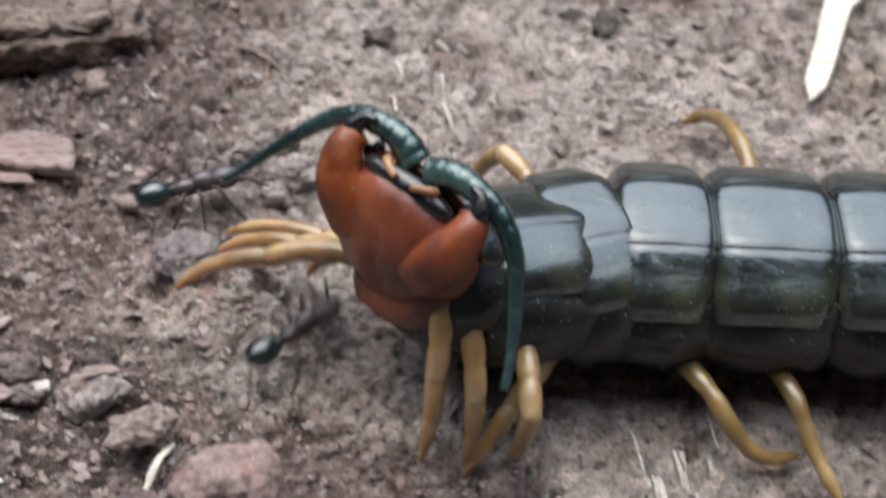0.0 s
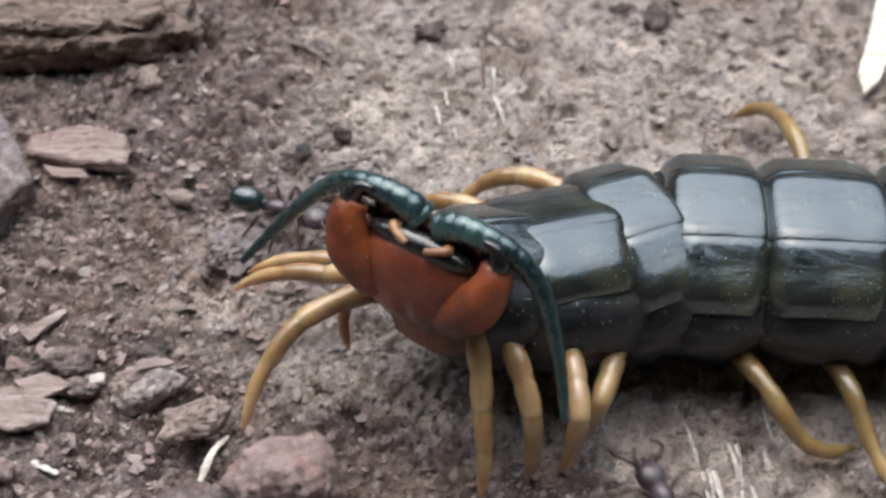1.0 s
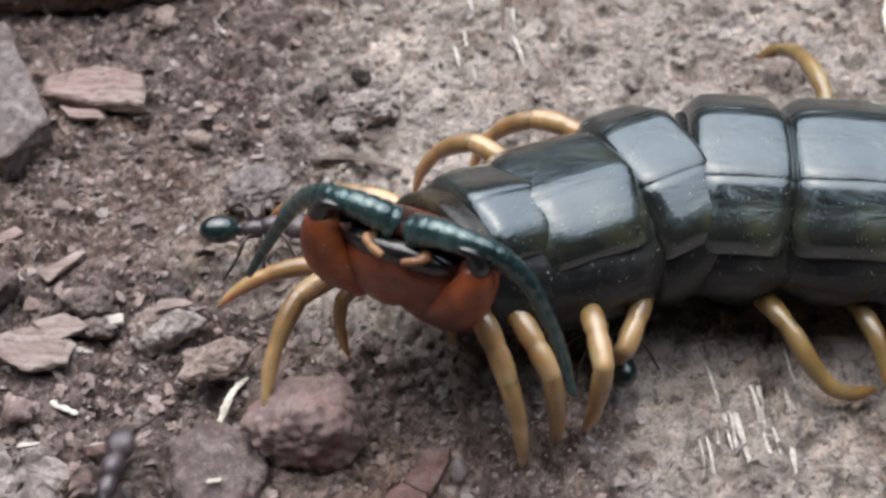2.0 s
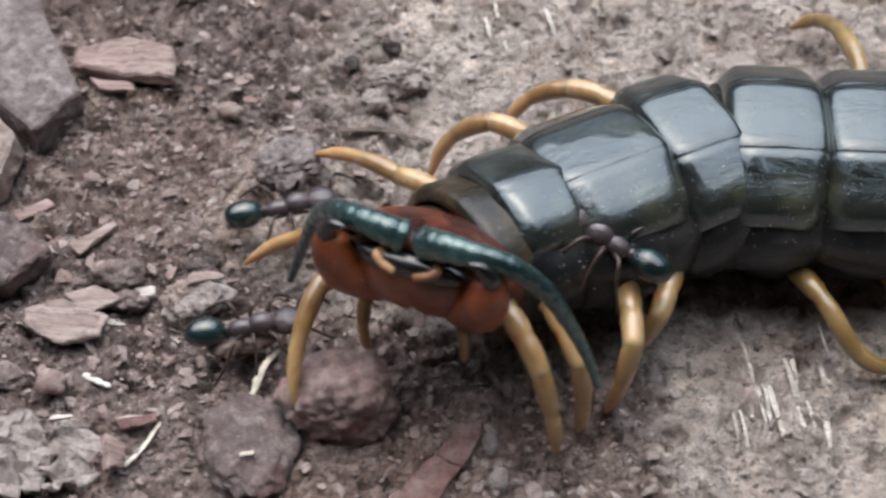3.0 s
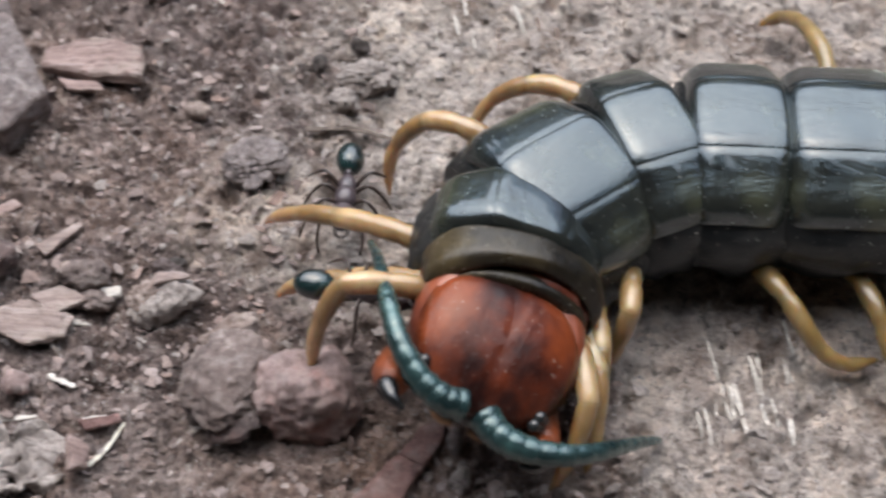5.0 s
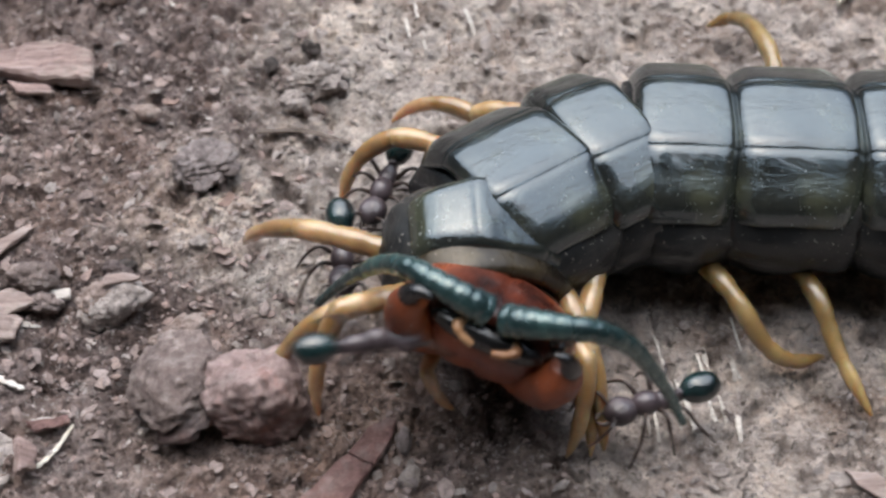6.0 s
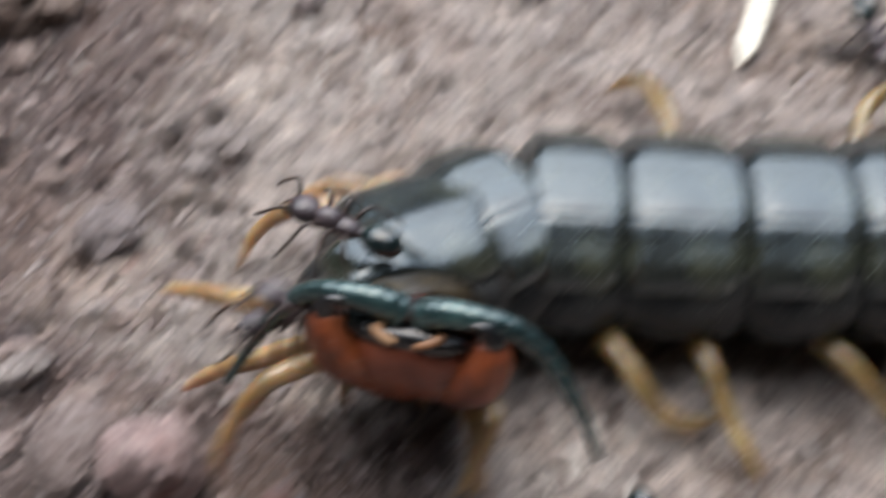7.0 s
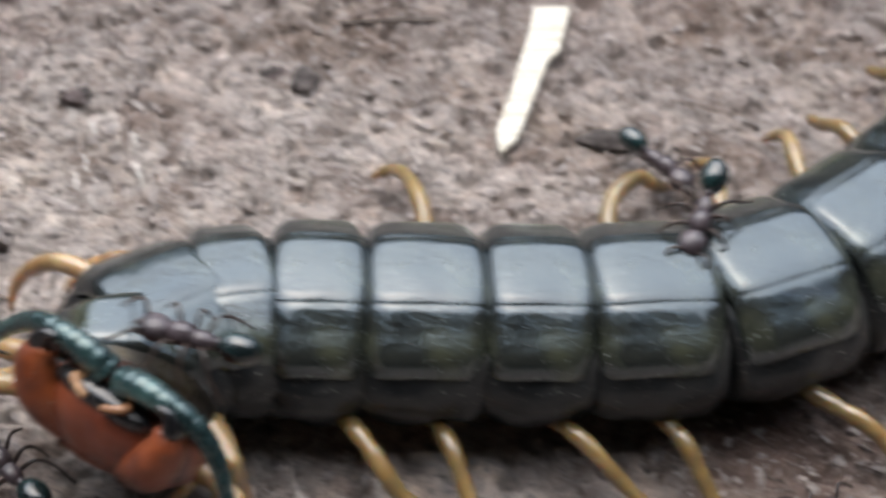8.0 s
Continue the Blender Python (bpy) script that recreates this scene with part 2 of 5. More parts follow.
BLACK = chitin_material("black_chitin", (0.005, 0.005, 0.006), (0.010, 0.010, 0.011), (0.02, 0.02, 0.02), rough=0.18, dust=0.1)
TAN = chitin_material("tan_palp", (0.15, 0.065, 0.03), (0.30, 0.14, 0.06), (0.46, 0.27, 0.14), rough=0.45, dust=0.2, coat=0.1)
ANTBODY = chitin_material("purple_brown_ant", (0.026, 0.020, 0.023), (0.060, 0.045, 0.051), (0.125, 0.098, 0.108), rough=0.36, dust=0.3, coat=0.2)
ANTGREEN = chitin_material("metallic_green_gaster", (0.006, 0.012, 0.013), (0.010, 0.034, 0.034), (0.02, 0.085, 0.080), rough=0.22, dust=0.1, coat=0.6)
ANTLEG = chitin_material("dark_brown_ant_leg", (0.020, 0.012, 0.010), (0.045, 0.028, 0.022), (0.09, 0.06, 0.045), rough=0.4, dust=0.1, coat=0.1)


def leg_material(name, dark, mean, light):
    m = material(name, rough=0.36, coat=0.75, coat_rough=0.05, spec=0.55, subsurface=0.85)
    f = noise_of(m, 0.35, 5, 0.55)
    base = ramp(m, f, [(0.30, dark), (0.52, mean), (0.72, light)])
    specks = ramp(m, noise_of(m, 2.6, 3, 0.6), [(0.66, gray(0)), (0.72, gray(0.5))])
    colour(m, mix(m, base, (0.16, 0.10, 0.05), specks))
    bump(m, noise_of(m, 2.0, 5, 0.6), 0.03, 0.6)
    return m


LEG = leg_material("amber_leg", (0.115, 0.078, 0.032), (0.245, 0.170, 0.066), (0.42, 0.315, 0.145))
LEGPALE = leg_material("pale_tan_leg", (0.185, 0.115, 0.050), (0.325, 0.213, 0.098), (0.50, 0.365, 0.20))
PINKSTONE = stone_material("pinkish_stone", (0.27, 0.195, 0.183), (0.46, 0.34, 0.322), (0.63, 0.51, 0.485), patch=(0.50, 0.265, 0.23))
GREYSTONE = stone_material("grey_stone", (0.16, 0.132, 0.128), (0.335, 0.285, 0.278), (0.52, 0.455, 0.445), patch=(0.24, 0.19, 0.18))
DARKSTONE = stone_material("dark_clod", (0.10, 0.080, 0.078), (0.22, 0.172, 0.165), (0.40, 0.335, 0.325), patch=(0.16, 0.095, 0.085))
TANSTONE = stone_material("tan_stone", (0.21, 0.155, 0.135), (0.44, 0.345, 0.308), (0.63, 0.53, 0.475), patch=(0.40, 0.27, 0.215))
def crumb_material(name, dark, mean, light):
    m = material(name, rough=0.92, spec=0.2)
    nt = m.node_tree
    isl = nt.nodes.new("ShaderNodeNewGeometry").outputs["Random Per Island"]
    tone = ramp(m, isl, [(0.0, dark), (0.3, mean), (0.5, (mean[0] * 1.04, mean[1] * 0.96, mean[2] * 0.93)), (0.6, mean), (0.86, (mean[0] * 1.1, mean[1] * 1.13, mean[2] * 1.16)), (1.0, light)])
    fine = ramp(m, noise_of(m, 2.8, 6, 0.7), [(0.3, gray(0.55)), (0.5, gray(1.0)), (0.75, gray(1.35))])
    colour(m, mix(m, tone, fine, 1.0, "MULTIPLY"))
    bump(m, noise_of(m, 2.5, 6, 0.7), 0.15, 0.8)
    return m


TWIGSTONE = stone_material("charred_bark", (0.050, 0.043, 0.041), (0.115, 0.098, 0.092), (0.24, 0.205, 0.19))
BARKPALE = fibre_material("pale_pinkish_bark", (0.15, 0.108, 0.095), (0.28, 0.215, 0.195), (0.42, 0.35, 0.325), dusty=0.85)
CRUMB = crumb_material("soil_crumb", (0.18, 0.140, 0.128), (0.280, 0.223, 0.206), (0.35, 0.290, 0.270))
LITTER = crumb_material("dead_leaf_chips", (0.13, 0.090, 0.075), (0.25, 0.190, 0.168), (0.46, 0.40, 0.36))
CLODSOIL = stone_material("pinkish_crumbly_soil", (0.13, 0.10, 0.093), (0.30, 0.237, 0.220), (0.52, 0.44, 0.41), patch=(0.24, 0.18, 0.165))
PALECRUMB = stone_material("pale_soil_crumb", (0.27, 0.225, 0.205), (0.50, 0.435, 0.405), (0.70, 0.635, 0.60), grain=2.6)
BARKRED = fibre_material("red_brown_bark", (0.13, 0.086, 0.078), (0.29, 0.208, 0.190), (0.44, 0.345, 0.325), dusty=0.8)
BARKGREY = fibre_material("weathered_wood", (0.070, 0.048, 0.039), (0.165, 0.120, 0.099), (0.34, 0.265, 0.225), dusty=0.45)
LEAFRED = stone_material("dry_red_leaf", (0.15, 0.085, 0.078), (0.31, 0.185, 0.168), (0.45, 0.32, 0.295), patch=(0.38, 0.31, 0.285), grain=1.1)
DRYFIBRE = fibre_material("dried_fibre", (0.40, 0.36, 0.325), (0.60, 0.555, 0.51), (0.76, 0.725, 0.68), rough=0.85, dusty=0.25)
STRAW = fibre_material("pale_straw", (0.52, 0.46, 0.36), (0.68, 0.64, 0.55), (0.80, 0.77, 0.69), dusty=0.1)
TWIG = fibre_material("dark_twig", (0.035, 0.026, 0.021), (0.075, 0.056, 0.045), (0.16, 0.125, 0.10))


# ---- builders ----
def mesh_of(name, bm, mat, smooth=True):
    bmesh.ops.recalc_face_normals(bm, faces=bm.faces)
    me = bpy.data.meshes.new(name)
    bm.to_mesh(me)
    bm.free()
    for p in me.polygons:
        p.use_smooth = smooth
    me.materials.append(mat)
    return me


def part(name, bm, mat, parent=None, label="", smooth=True):
    ob = new(name, mesh_of(name, bm, mat, smooth))
    if parent is not None:
        ob.parent = parent
    if label:
        ob["label"] = label
    return ob


def spline(points, n):
    """n + 1 places along a smooth curve through the points."""
    pts = [Vector(p) for p in points]
    pts = [2 * pts[0] - pts[1], *pts, 2 * pts[-1] - pts[-2]]
    out, spans = [], len(pts) - 3
    for i in range(n + 1):
        u = i / n * spans
        k = min(int(u), spans - 1)
        u -= k
        a, b, c, d = pts[k:k + 4]
        out.append(0.5 * ((2 * b) + (c - a) * u + (2 * a - 5 * b + 4 * c - d) * u * u + (3 * b - a - 3 * c + d) * u ** 3))
    return out


def tube(bm, places, radii, sides=10, flat=1.0):
    """A tube with rounded ends along the places (metres), one radius a place."""
    rings, side = [], None
    for i, p in enumerate(places):
        t = (places[min(i + 1, len(places) - 1)] - places[max(i - 1, 0)]).normalized()
        if side is None:
            side = t.cross(Vector((0.13, 0.21, 1))).normalized()
        side = (side - t * side.dot(t)).normalized()
        up = t.cross(side)
        rings.append([bm.verts.new(p + radii[i] * (math.cos(a) * side + flat * math.sin(a) * up))
                      for a in (2 * math.pi * k / sides for k in range(sides))])
    for r, s in zip(rings, rings[1:]):
        for k in range(sides):
            bm.faces.new((r[k], r[(k + 1) % sides], s[(k + 1) % sides], s[k]))
    bm.faces.new(rings[0][::-1])
    bm.faces.new(rings[-1])


def jointed(points, r0, r1, joints, per=7, swell=0.16, sides=10, claw=False, length_mm=MM):
    """A jointed limb: each article swells towards its end and is nipped at the joint. Points and radii in millimetres."""
    n = joints * per
    places = spline([Vector(p) * length_mm for p in points], n)
    radii = []
    for i in range(n + 1):
        u = i / n
        k = (i % per) / per
        body = r0 + (r1 - r0) * u
        nip = 1 - swell * (1 if i % per == 0 and 0 < i < n else 0) + swell * 0.6 * math.sin(math.pi * k)
        radii.append(body * nip * length_mm)
    radii[0] *= 0.8
    if claw:
        radii[-1] *= 0.25
        radii[-2] *= 0.55
    bm = bmesh.new()
    tube(bm, places, radii, sides)
    return bm


def ellipsoid(bm, centre, size, turn=None, seg=18, rings=12):
    ret = bmesh.ops.create_uvsphere(bm, u_segments=seg, v_segments=rings, radius=1.0)
    m = Matrix.Translation(centre) @ (turn or Matrix()) @ Matrix.Diagonal((*size, 1))
    bmesh.ops.transform(bm, matrix=m, verts=ret["verts"])
    return ret["verts"]


def lump(size, seed, rough=0.22, level=4, flat=0.0, facets=0.0):
    """A worn stone of the given half sizes (mm): a ball cut by random planes and broken by noise."""
    bm = bmesh.new()
    bmesh.ops.create_icosphere(bm, subdivisions=level, radius=1.0)
    rng = random.Random(seed)
    planes = [(Vector((rng.gauss(0, 1), rng.gauss(0, 1), rng.gauss(0, 1))).normalized(), rng.uniform(0.55, 0.9)) for _ in range(9)]
    off = Vector((seed * 3.7, seed * 1.3, seed * 7.1))
    for v in bm.verts:
        d = v.co.normalized()
        r = 1.0
        for nrm, cut in planes:
            c = d.dot(nrm)
            if c > 0 and c * r > cut:
                r = r * (1 - facets) + facets * cut / c
        r *= 1 + rough * (noise.fractal(d * 1.6 + off, 1.0, 2.0, 5) * 0.8 + 0.35 * noise.noise(d * 7 + off) + 0.45 * (0.3 - abs(noise.noise(d * 4 - off))) + 0.22 * noise.noise(d * 15 + off))
        co = d * r
        if flat and co.z < -1 + flat:
            co.z = -1 + flat
        v.co = Vector((co.x * size[0], co.y * size[1], co.z * size[2])) * MM
    return bm


def slab(outline, thick, seed, bevel=0.25, bend=0.0, rough=0.18):
    """A broken plate: outline in millimetres, extruded, cut fine and roughened."""
    bm = bmesh.new()
    vs = [bm.verts.new((x * MM, y * MM, 0)) for x, y in outline]
    f = bm.faces.new(vs)
    ret = bmesh.ops.extrude_face_region(bm, geom=[f])
    bmesh.ops.translate(bm, verts=[v for v in ret["geom"] if isinstance(v, bmesh.types.BMVert)], vec=(0, 0, thick * MM))
    bmesh.ops.bevel(bm, geom=list(bm.edges), offset=0.6 * bevel * MM, segments=1, affect="EDGES", clamp_overlap=True)
    bmesh.ops.triangulate(bm, faces=list(bm.faces))
    for _ in range(4):
        long = [e for e in bm.edges if e.calc_length() > 0.42 * MM]
        if long:
            bmesh.ops.subdivide_edges(bm, edges=long, cuts=1)
            bmesh.ops.triangulate(bm, faces=[f for f in bm.faces if len(f.verts) > 3])
    off = Vector((seed * 5.1, seed * 2.3, seed))
    for v in bm.verts:
        p = v.co / MM
        k = Vector((noise.noise(p * 0.7 + off), noise.noise(p * 0.7 + off * 2), noise.noise(p * 0.9 - off)))
        k += 0.7 * Vector((noise.noise(p * 2.1 + off), noise.noise(p * 2.1 - off), noise.noise(p * 2.4 + off * 3)))
        v.co += k * rough * MM
        v.co.z += bend * (p.x * p.x + p.y * p.y) * 0.02 * MM
    return bm


# ---- the ground and the unseen screen around it ----
def brownness(x, y):
    """1 in the crumbly dark soil, 0 on the pale compacted patch."""
    p = Vector((x, y, 0))
    k = 0.5 - (x + 3.0 + 5 * noise.noise(p * 0.11) + 3 * noise.noise(p * 0.35)) / 9
    near = 0.9 * max(0.0, min(1.0, (-3.0 - y + 2 * noise.noise(p * 0.3)) / 4)) * max(0.0, min(1.0, (12.5 - x + 3 * noise.noise(p * 0.25)) / 4))
    return min(1.0, max(0.0, max(k, near)))


def ground_height(x, y):
    """Height of the soil in millimetres at x, y in millimetres."""
    p = Vector((x, y, 0))
    left = brownness(x, y)
    h = 0.8 * noise.fractal(p * 0.06, 1.0, 2.0, 3)
    warp = p + 0.5 * Vector((noise.noise(p * 0.9), noise.noise(p * 0.9 + Vector((5, 5, 5))), 0))
    d = noise.voronoi(warp * 0.42)[0]
    clump = (d[1] - d[0])
    d2 = noise.voronoi(warp * 1.15 + Vector((3, 8, 0)))[0]
    c = noise.fractal(p * 0.55 + Vector((7, 3, 1)), 0.9, 2.1, 5)
    h += (0.27 + 0.27 * left) * c
    h += left * 0.75 * (min(clump, 0.5) - 0.3) * (0.6 + noise.noise(p * 0.3 + Vector((2, 2, 9))))
    h += (0.26 + 0.16 * left) * (min(d2[1] - d2[0], 0.4) - 0.2)
    pits = max(0.0, noise.noise(p * 0.75 + Vector((20, 1, 5))) - 0.22) + 0.7 * max(0.0, noise.noise(p * 1.5 + Vector((2, 31, 5))) - 0.25)
    h -= (1.7 - 0.3 * left) * pits
    h += (0.14 + 0.10 * left) * (0.35 - abs(noise.noise(warp * 2.6 + Vector((1, 6, 3)))))
    h += 0.14 * noise.noise(p * 2.2) + (0.10 + 0.16 * left) * (0.4 - abs(noise.noise(p * 1.3 + Vector((4, 9, 2)))))
    return h


def axis_steps(lo, hi, step):
    mid = list(np.arange(lo, hi, step))
    out, d, k = [], step, hi
    while k < 60000:
        out.append(k)
        d *= 1.35
        k += d
    low, d, k = [], step, lo - step
    while k > -60000:
        low.append(k)
        d *= 1.35
        k -= d
    return low[::-1] + mid + out


def build_ground():
    xs, ys = axis_steps(-30, 62, 0.17), axis_steps(-22, 42, 0.17)
    verts = []
    for y in ys:
        for x in xs:
            near = -70 < x < 110 and -70 < y < 90
            verts.append((x * MM, y * MM, (ground_height(x, y) if near else 0) * MM))
    w = len(xs)
    faces = [(j * w + i, j * w + i + 1, (j + 1) * w + i + 1, (j + 1) * w + i) for j in range(len(ys) - 1) for i in range(w - 1)]
    me = bpy.data.meshes.new("ground")
    me.from_pydata(verts, [], faces)
    for p in me.polygons:
        p.use_smooth = True
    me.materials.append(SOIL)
    return tagged(new("ground", me), "bare crumbly brown soil with a paler compacted patch", "soil", kind="structure")


build_ground()


def build_sky_screen():
    """Unseen dark screen, added to shape sky light and reflections: low beyond the subject, tall behind the camera and
    reaching over it.
    """
    m = material("dark_screen", rough=0.95, spec=0.1)
    colour(m, ramp(m, noise_of(m, 0.0015, 8, 0.7), [(0.3, (0.05, 0.053, 0.045)), (0.55, (0.125, 0.125, 0.108)), (0.8, (0.24, 0.24, 0.21))]))
    bm = bmesh.new()
    n, rows = 96, []
    for k in range(n):
        a = 2 * math.pi * k / n
        back = 0.5 - 0.5 * math.sin(a)
        reach = radians(26 + 66 * max(0.0, (back - 0.15) / 0.85) ** 1.3 + (6 + 22 * back) * noise.noise(Vector((math.cos(a) * 7, math.sin(a) * 7, 0))))
        row = []
        for j in range(13):
            e = reach * j / 12
            r = 6 + 0.5 * noise.noise(Vector((math.cos(a) * 4, math.sin(a) * 4, e * 6)))
            row.append(bm.verts.new((r * math.cos(e) * math.cos(a), r * math.cos(e) * math.sin(a), r * math.sin(e) - 0.1)))
        rows.append(row)
    for r, s in zip(rows, rows[1:] + rows[:1]):
        for j in range(12):
            bm.faces.new((r[j], s[j], s[j + 1], r[j + 1]))
    bmesh.ops.solidify(bm, geom=list(bm.faces), thickness=0.3)
    return tagged(part("sky_screen", bm, m), "unseen dark screen added to shape sky light and reflections", "woods", kind="structure")


build_sky_screen()


# ---- the centipede ----
AXIS = 5.0          # height of the body's middle, mm
GIRTH = 1.07        # the girth of the rings against the outlines below
HALF = [(0, 3.60), (0.7, 3.595), (1.3, 3.58), (1.88, 3.545), (1.96, 3.49), (2.03, 3.445), (2.11, 3.45), (2.4, 3.315), (2.7, 3.165), (3.0, 3.01), (3.3, 2.85), (3.6, 2.69), (3.84, 2.53), (4.02, 2.39),
        (4.18, 2.22), (4.32, 2.02), (4.43, 1.80), (4.51, 1.56), (4.54, 1.32), (4.53, 1.12), (4.42, 1.00)]


def tergite_mesh(length, wide, mat, seed, sulci=True, tall=1.0):
    """The back plate: flat between two furrows, sloping to a raised side margin, its hind edge rounded and overlapping."""
    bm = bmesh.new()
    prof = [(-y, z) for y, z in HALF[:0:-1]] + HALF
    if not sulci:
        side = [(y, 0.55 + 3.05 * (1 - (y / 5.46) ** 2.2) ** 0.60) for y in (0, 0.7, 1.4, 2.1, 2.7, 3.3, 3.8, 4.2, 4.6, 4.9, 5.15, 5.32)] + [(5.40, 0.62), (5.38, 0.36), (5.25, 0.16)]
        prof = [(-y, z) for y, z in side[:0:-1]] + side
    stations = (0, 0.03, 0.065, 0.10, 0.14, 0.19, 0.26, 0.35, 0.45, 0.55, 0.65, 0.74, 0.80, 0.845, 0.88, 0.91, 0.94, 0.97, 0.99, 1.0)
    rows = []
    for u in stations:
        fore, hind = max(0.0, 1 - u / 0.24), max(0.0, (u - 0.78) / 0.22)
        lip, brim = max(0.0, 1 - u / 0.085), max(0.0, (u - 0.915) / 0.085)
        k = 1 - (0.20 if sulci else 0.15) * fore ** 1.7 - (0.17 if sulci else 0.12) * hind ** 2
        roll = 0.50 * lip ** 1.5 + 0.55 * brim ** 1.8
        row = []
        for y, z in prof:
            e = abs(y) / 5.62
            bow = 0.45 * (1 - e ** 2)
            x = -length / 2 + (length + 0.15) * (0.03 * e ** 3 + u * (1 - 0.10 * e ** 3)) + bow * (0.5 + 0.5 * u) - 0.3
            q = Vector((x, y, seed * 3.1))
            dz = 0.05 * noise.noise(q * 0.6) + 0.018 * noise.noise(q * 2.3) - roll * (1 - 0.6 * e ** 2)
            dome = 0.10 * math.sin(math.pi * min(1.0, u * 1.05)) * (1 - 0.5 * e)
            row.append(bm.verts.new((x * MM, y * GIRTH * wide * (0.4 + 0.6 * k) * MM, (z * GIRTH * tall * (0.94 + 0.06 * wide) - (1 - k) * (0.6 + 4.4 * e ** 2) + dz + dome) * MM)))
        rows.append(row)
    for r, s in zip(rows, rows[1:]):
        for a in range(len(prof) - 1):
            bm.faces.new((r[a], r[a + 1], s[a + 1], s[a]))
    bmesh.ops.recalc_face_normals(bm, faces=bm.faces)
    bmesh.ops.solidify(bm, geom=list(bm.faces), thickness=0.14 * MM)
    return mesh_of("tergite", bm, mat)


def trunk_mesh(length, wide, seed, mat, tall=1.0):
    """The soft dark flanks and belly below the plate, with folds."""
    loop = [(0, 2.75), (2.0, 2.6), (3.6, 2.1), (4.15, 1.70), (4.52, 1.20), (4.90, 0.75), (5.20, 0.1), (5.20, -0.7), (5.0, -1.4), (4.6, -2.1), (3.5, -3.1), (1.8, -3.5), (0, -3.6)]
    loop = loop + [(-y, z) for y, z in loop[-2:0:-1]]
    bm, n, rows = bmesh.new(), 12, []
    for i in range(n + 1):
        u = i / n
        k = 0.86 + 0.13 * math.sin(math.pi * u) ** 0.6
        row = []
        for y, z in loop:
            fold = 0.14 * noise.noise(Vector((u * 4, y * 0.8, z * 1.3 + seed * 5)))
            x = -length / 2 - 0.3 + (length + 0.6) * u
            row.append(bm.verts.new((x * MM, y * GIRTH * wide * (k + fold * 0.45) * MM, z * GIRTH * tall * (k + fold * 0.45) * MM)))
        rows.append(row)
    m = len(loop)
    for r, s in zip(rows, rows[1:]):
        for a in range(m):
            bm.faces.new((r[a], r[(a + 1) % m], s[(a + 1) % m], s[a]))
    bm.faces.new(rows[0])
    bm.faces.new(rows[-1][::-1])
    return mesh_of("body_segment", bm, mat)


centipede = tagged(new("centipede"), "large olive-black centipede with amber legs and red head", "centipede")


def seg_frame(p, back, up):
    """A pose at p (mm) whose x axis points back along the body."""
    x = Vector(back).normalized()
    y = Vector(up).cross(x).normalized()
    z = x.cross(y)
    m = Matrix((x, y, z)).transposed().to_4x4()
    m.translation = Vector(p) * MM
    return m


def leg_mesh(points, mat, r0=0.60, r1=0.31):
    bm, n, radii = bmesh.new(), 44, []
    places = spline([Vector(p) * MM for p in points], n)
    joints = (0.0, 0.16, 0.40, 0.62, 0.80, 0.93, 1.0)
    for i in range(n + 1):
        u = i / n
        a, b = next((a, b) for a, b in zip(joints, joints[1:]) if u <= b + 1e-6)
        v = (u - a) / (b - a)
        shape = 1 + 0.08 * math.sin(math.pi * min(1.0, v * 1.05)) ** 0.8 - (0.10 if min(v, 1 - v) < 0.08 and 0.02 < u < 0.95 else 0)
        body = r0 + (r1 - r0) * u ** 0.9
        radii.append(body * shape * MM * (1 if u < 0.86 else 1 - 0.72 * ((u - 0.86) / 0.14) ** 1.6))
    tube(bm, places, radii, 12)
    return mesh_of("leg", bm, mat)


def add_segment(length, wide, seed, m, legs, mat=TERGITE, sulci=True, legmat=LEG, belly=PLEURA, tall=1.0):
    """One ring of the trunk; legs: curves in world millimetres, brought into the ring's own space by its pose m."""
    seg = new("body_segment", trunk_mesh(length, wide, seed, belly, tall))
    seg.parent = centipede
    seg.matrix_basis = m
    t = new("tergite", tergite_mesh(length, wide, mat, seed, sulci, tall))
    t.parent = seg
    inv = m.inverted()
    for pts in legs:
        local = [inv @ (Vector(p) * MM) / MM for p in pts]
        local.insert(0, Vector((local[0].x, local[0].y * (0.72 if sulci else 0.3), local[0].z * (0.9 if sulci else 0.6))))
        leg = new("leg", leg_mesh(local, legmat))
        leg.parent = seg
    return seg


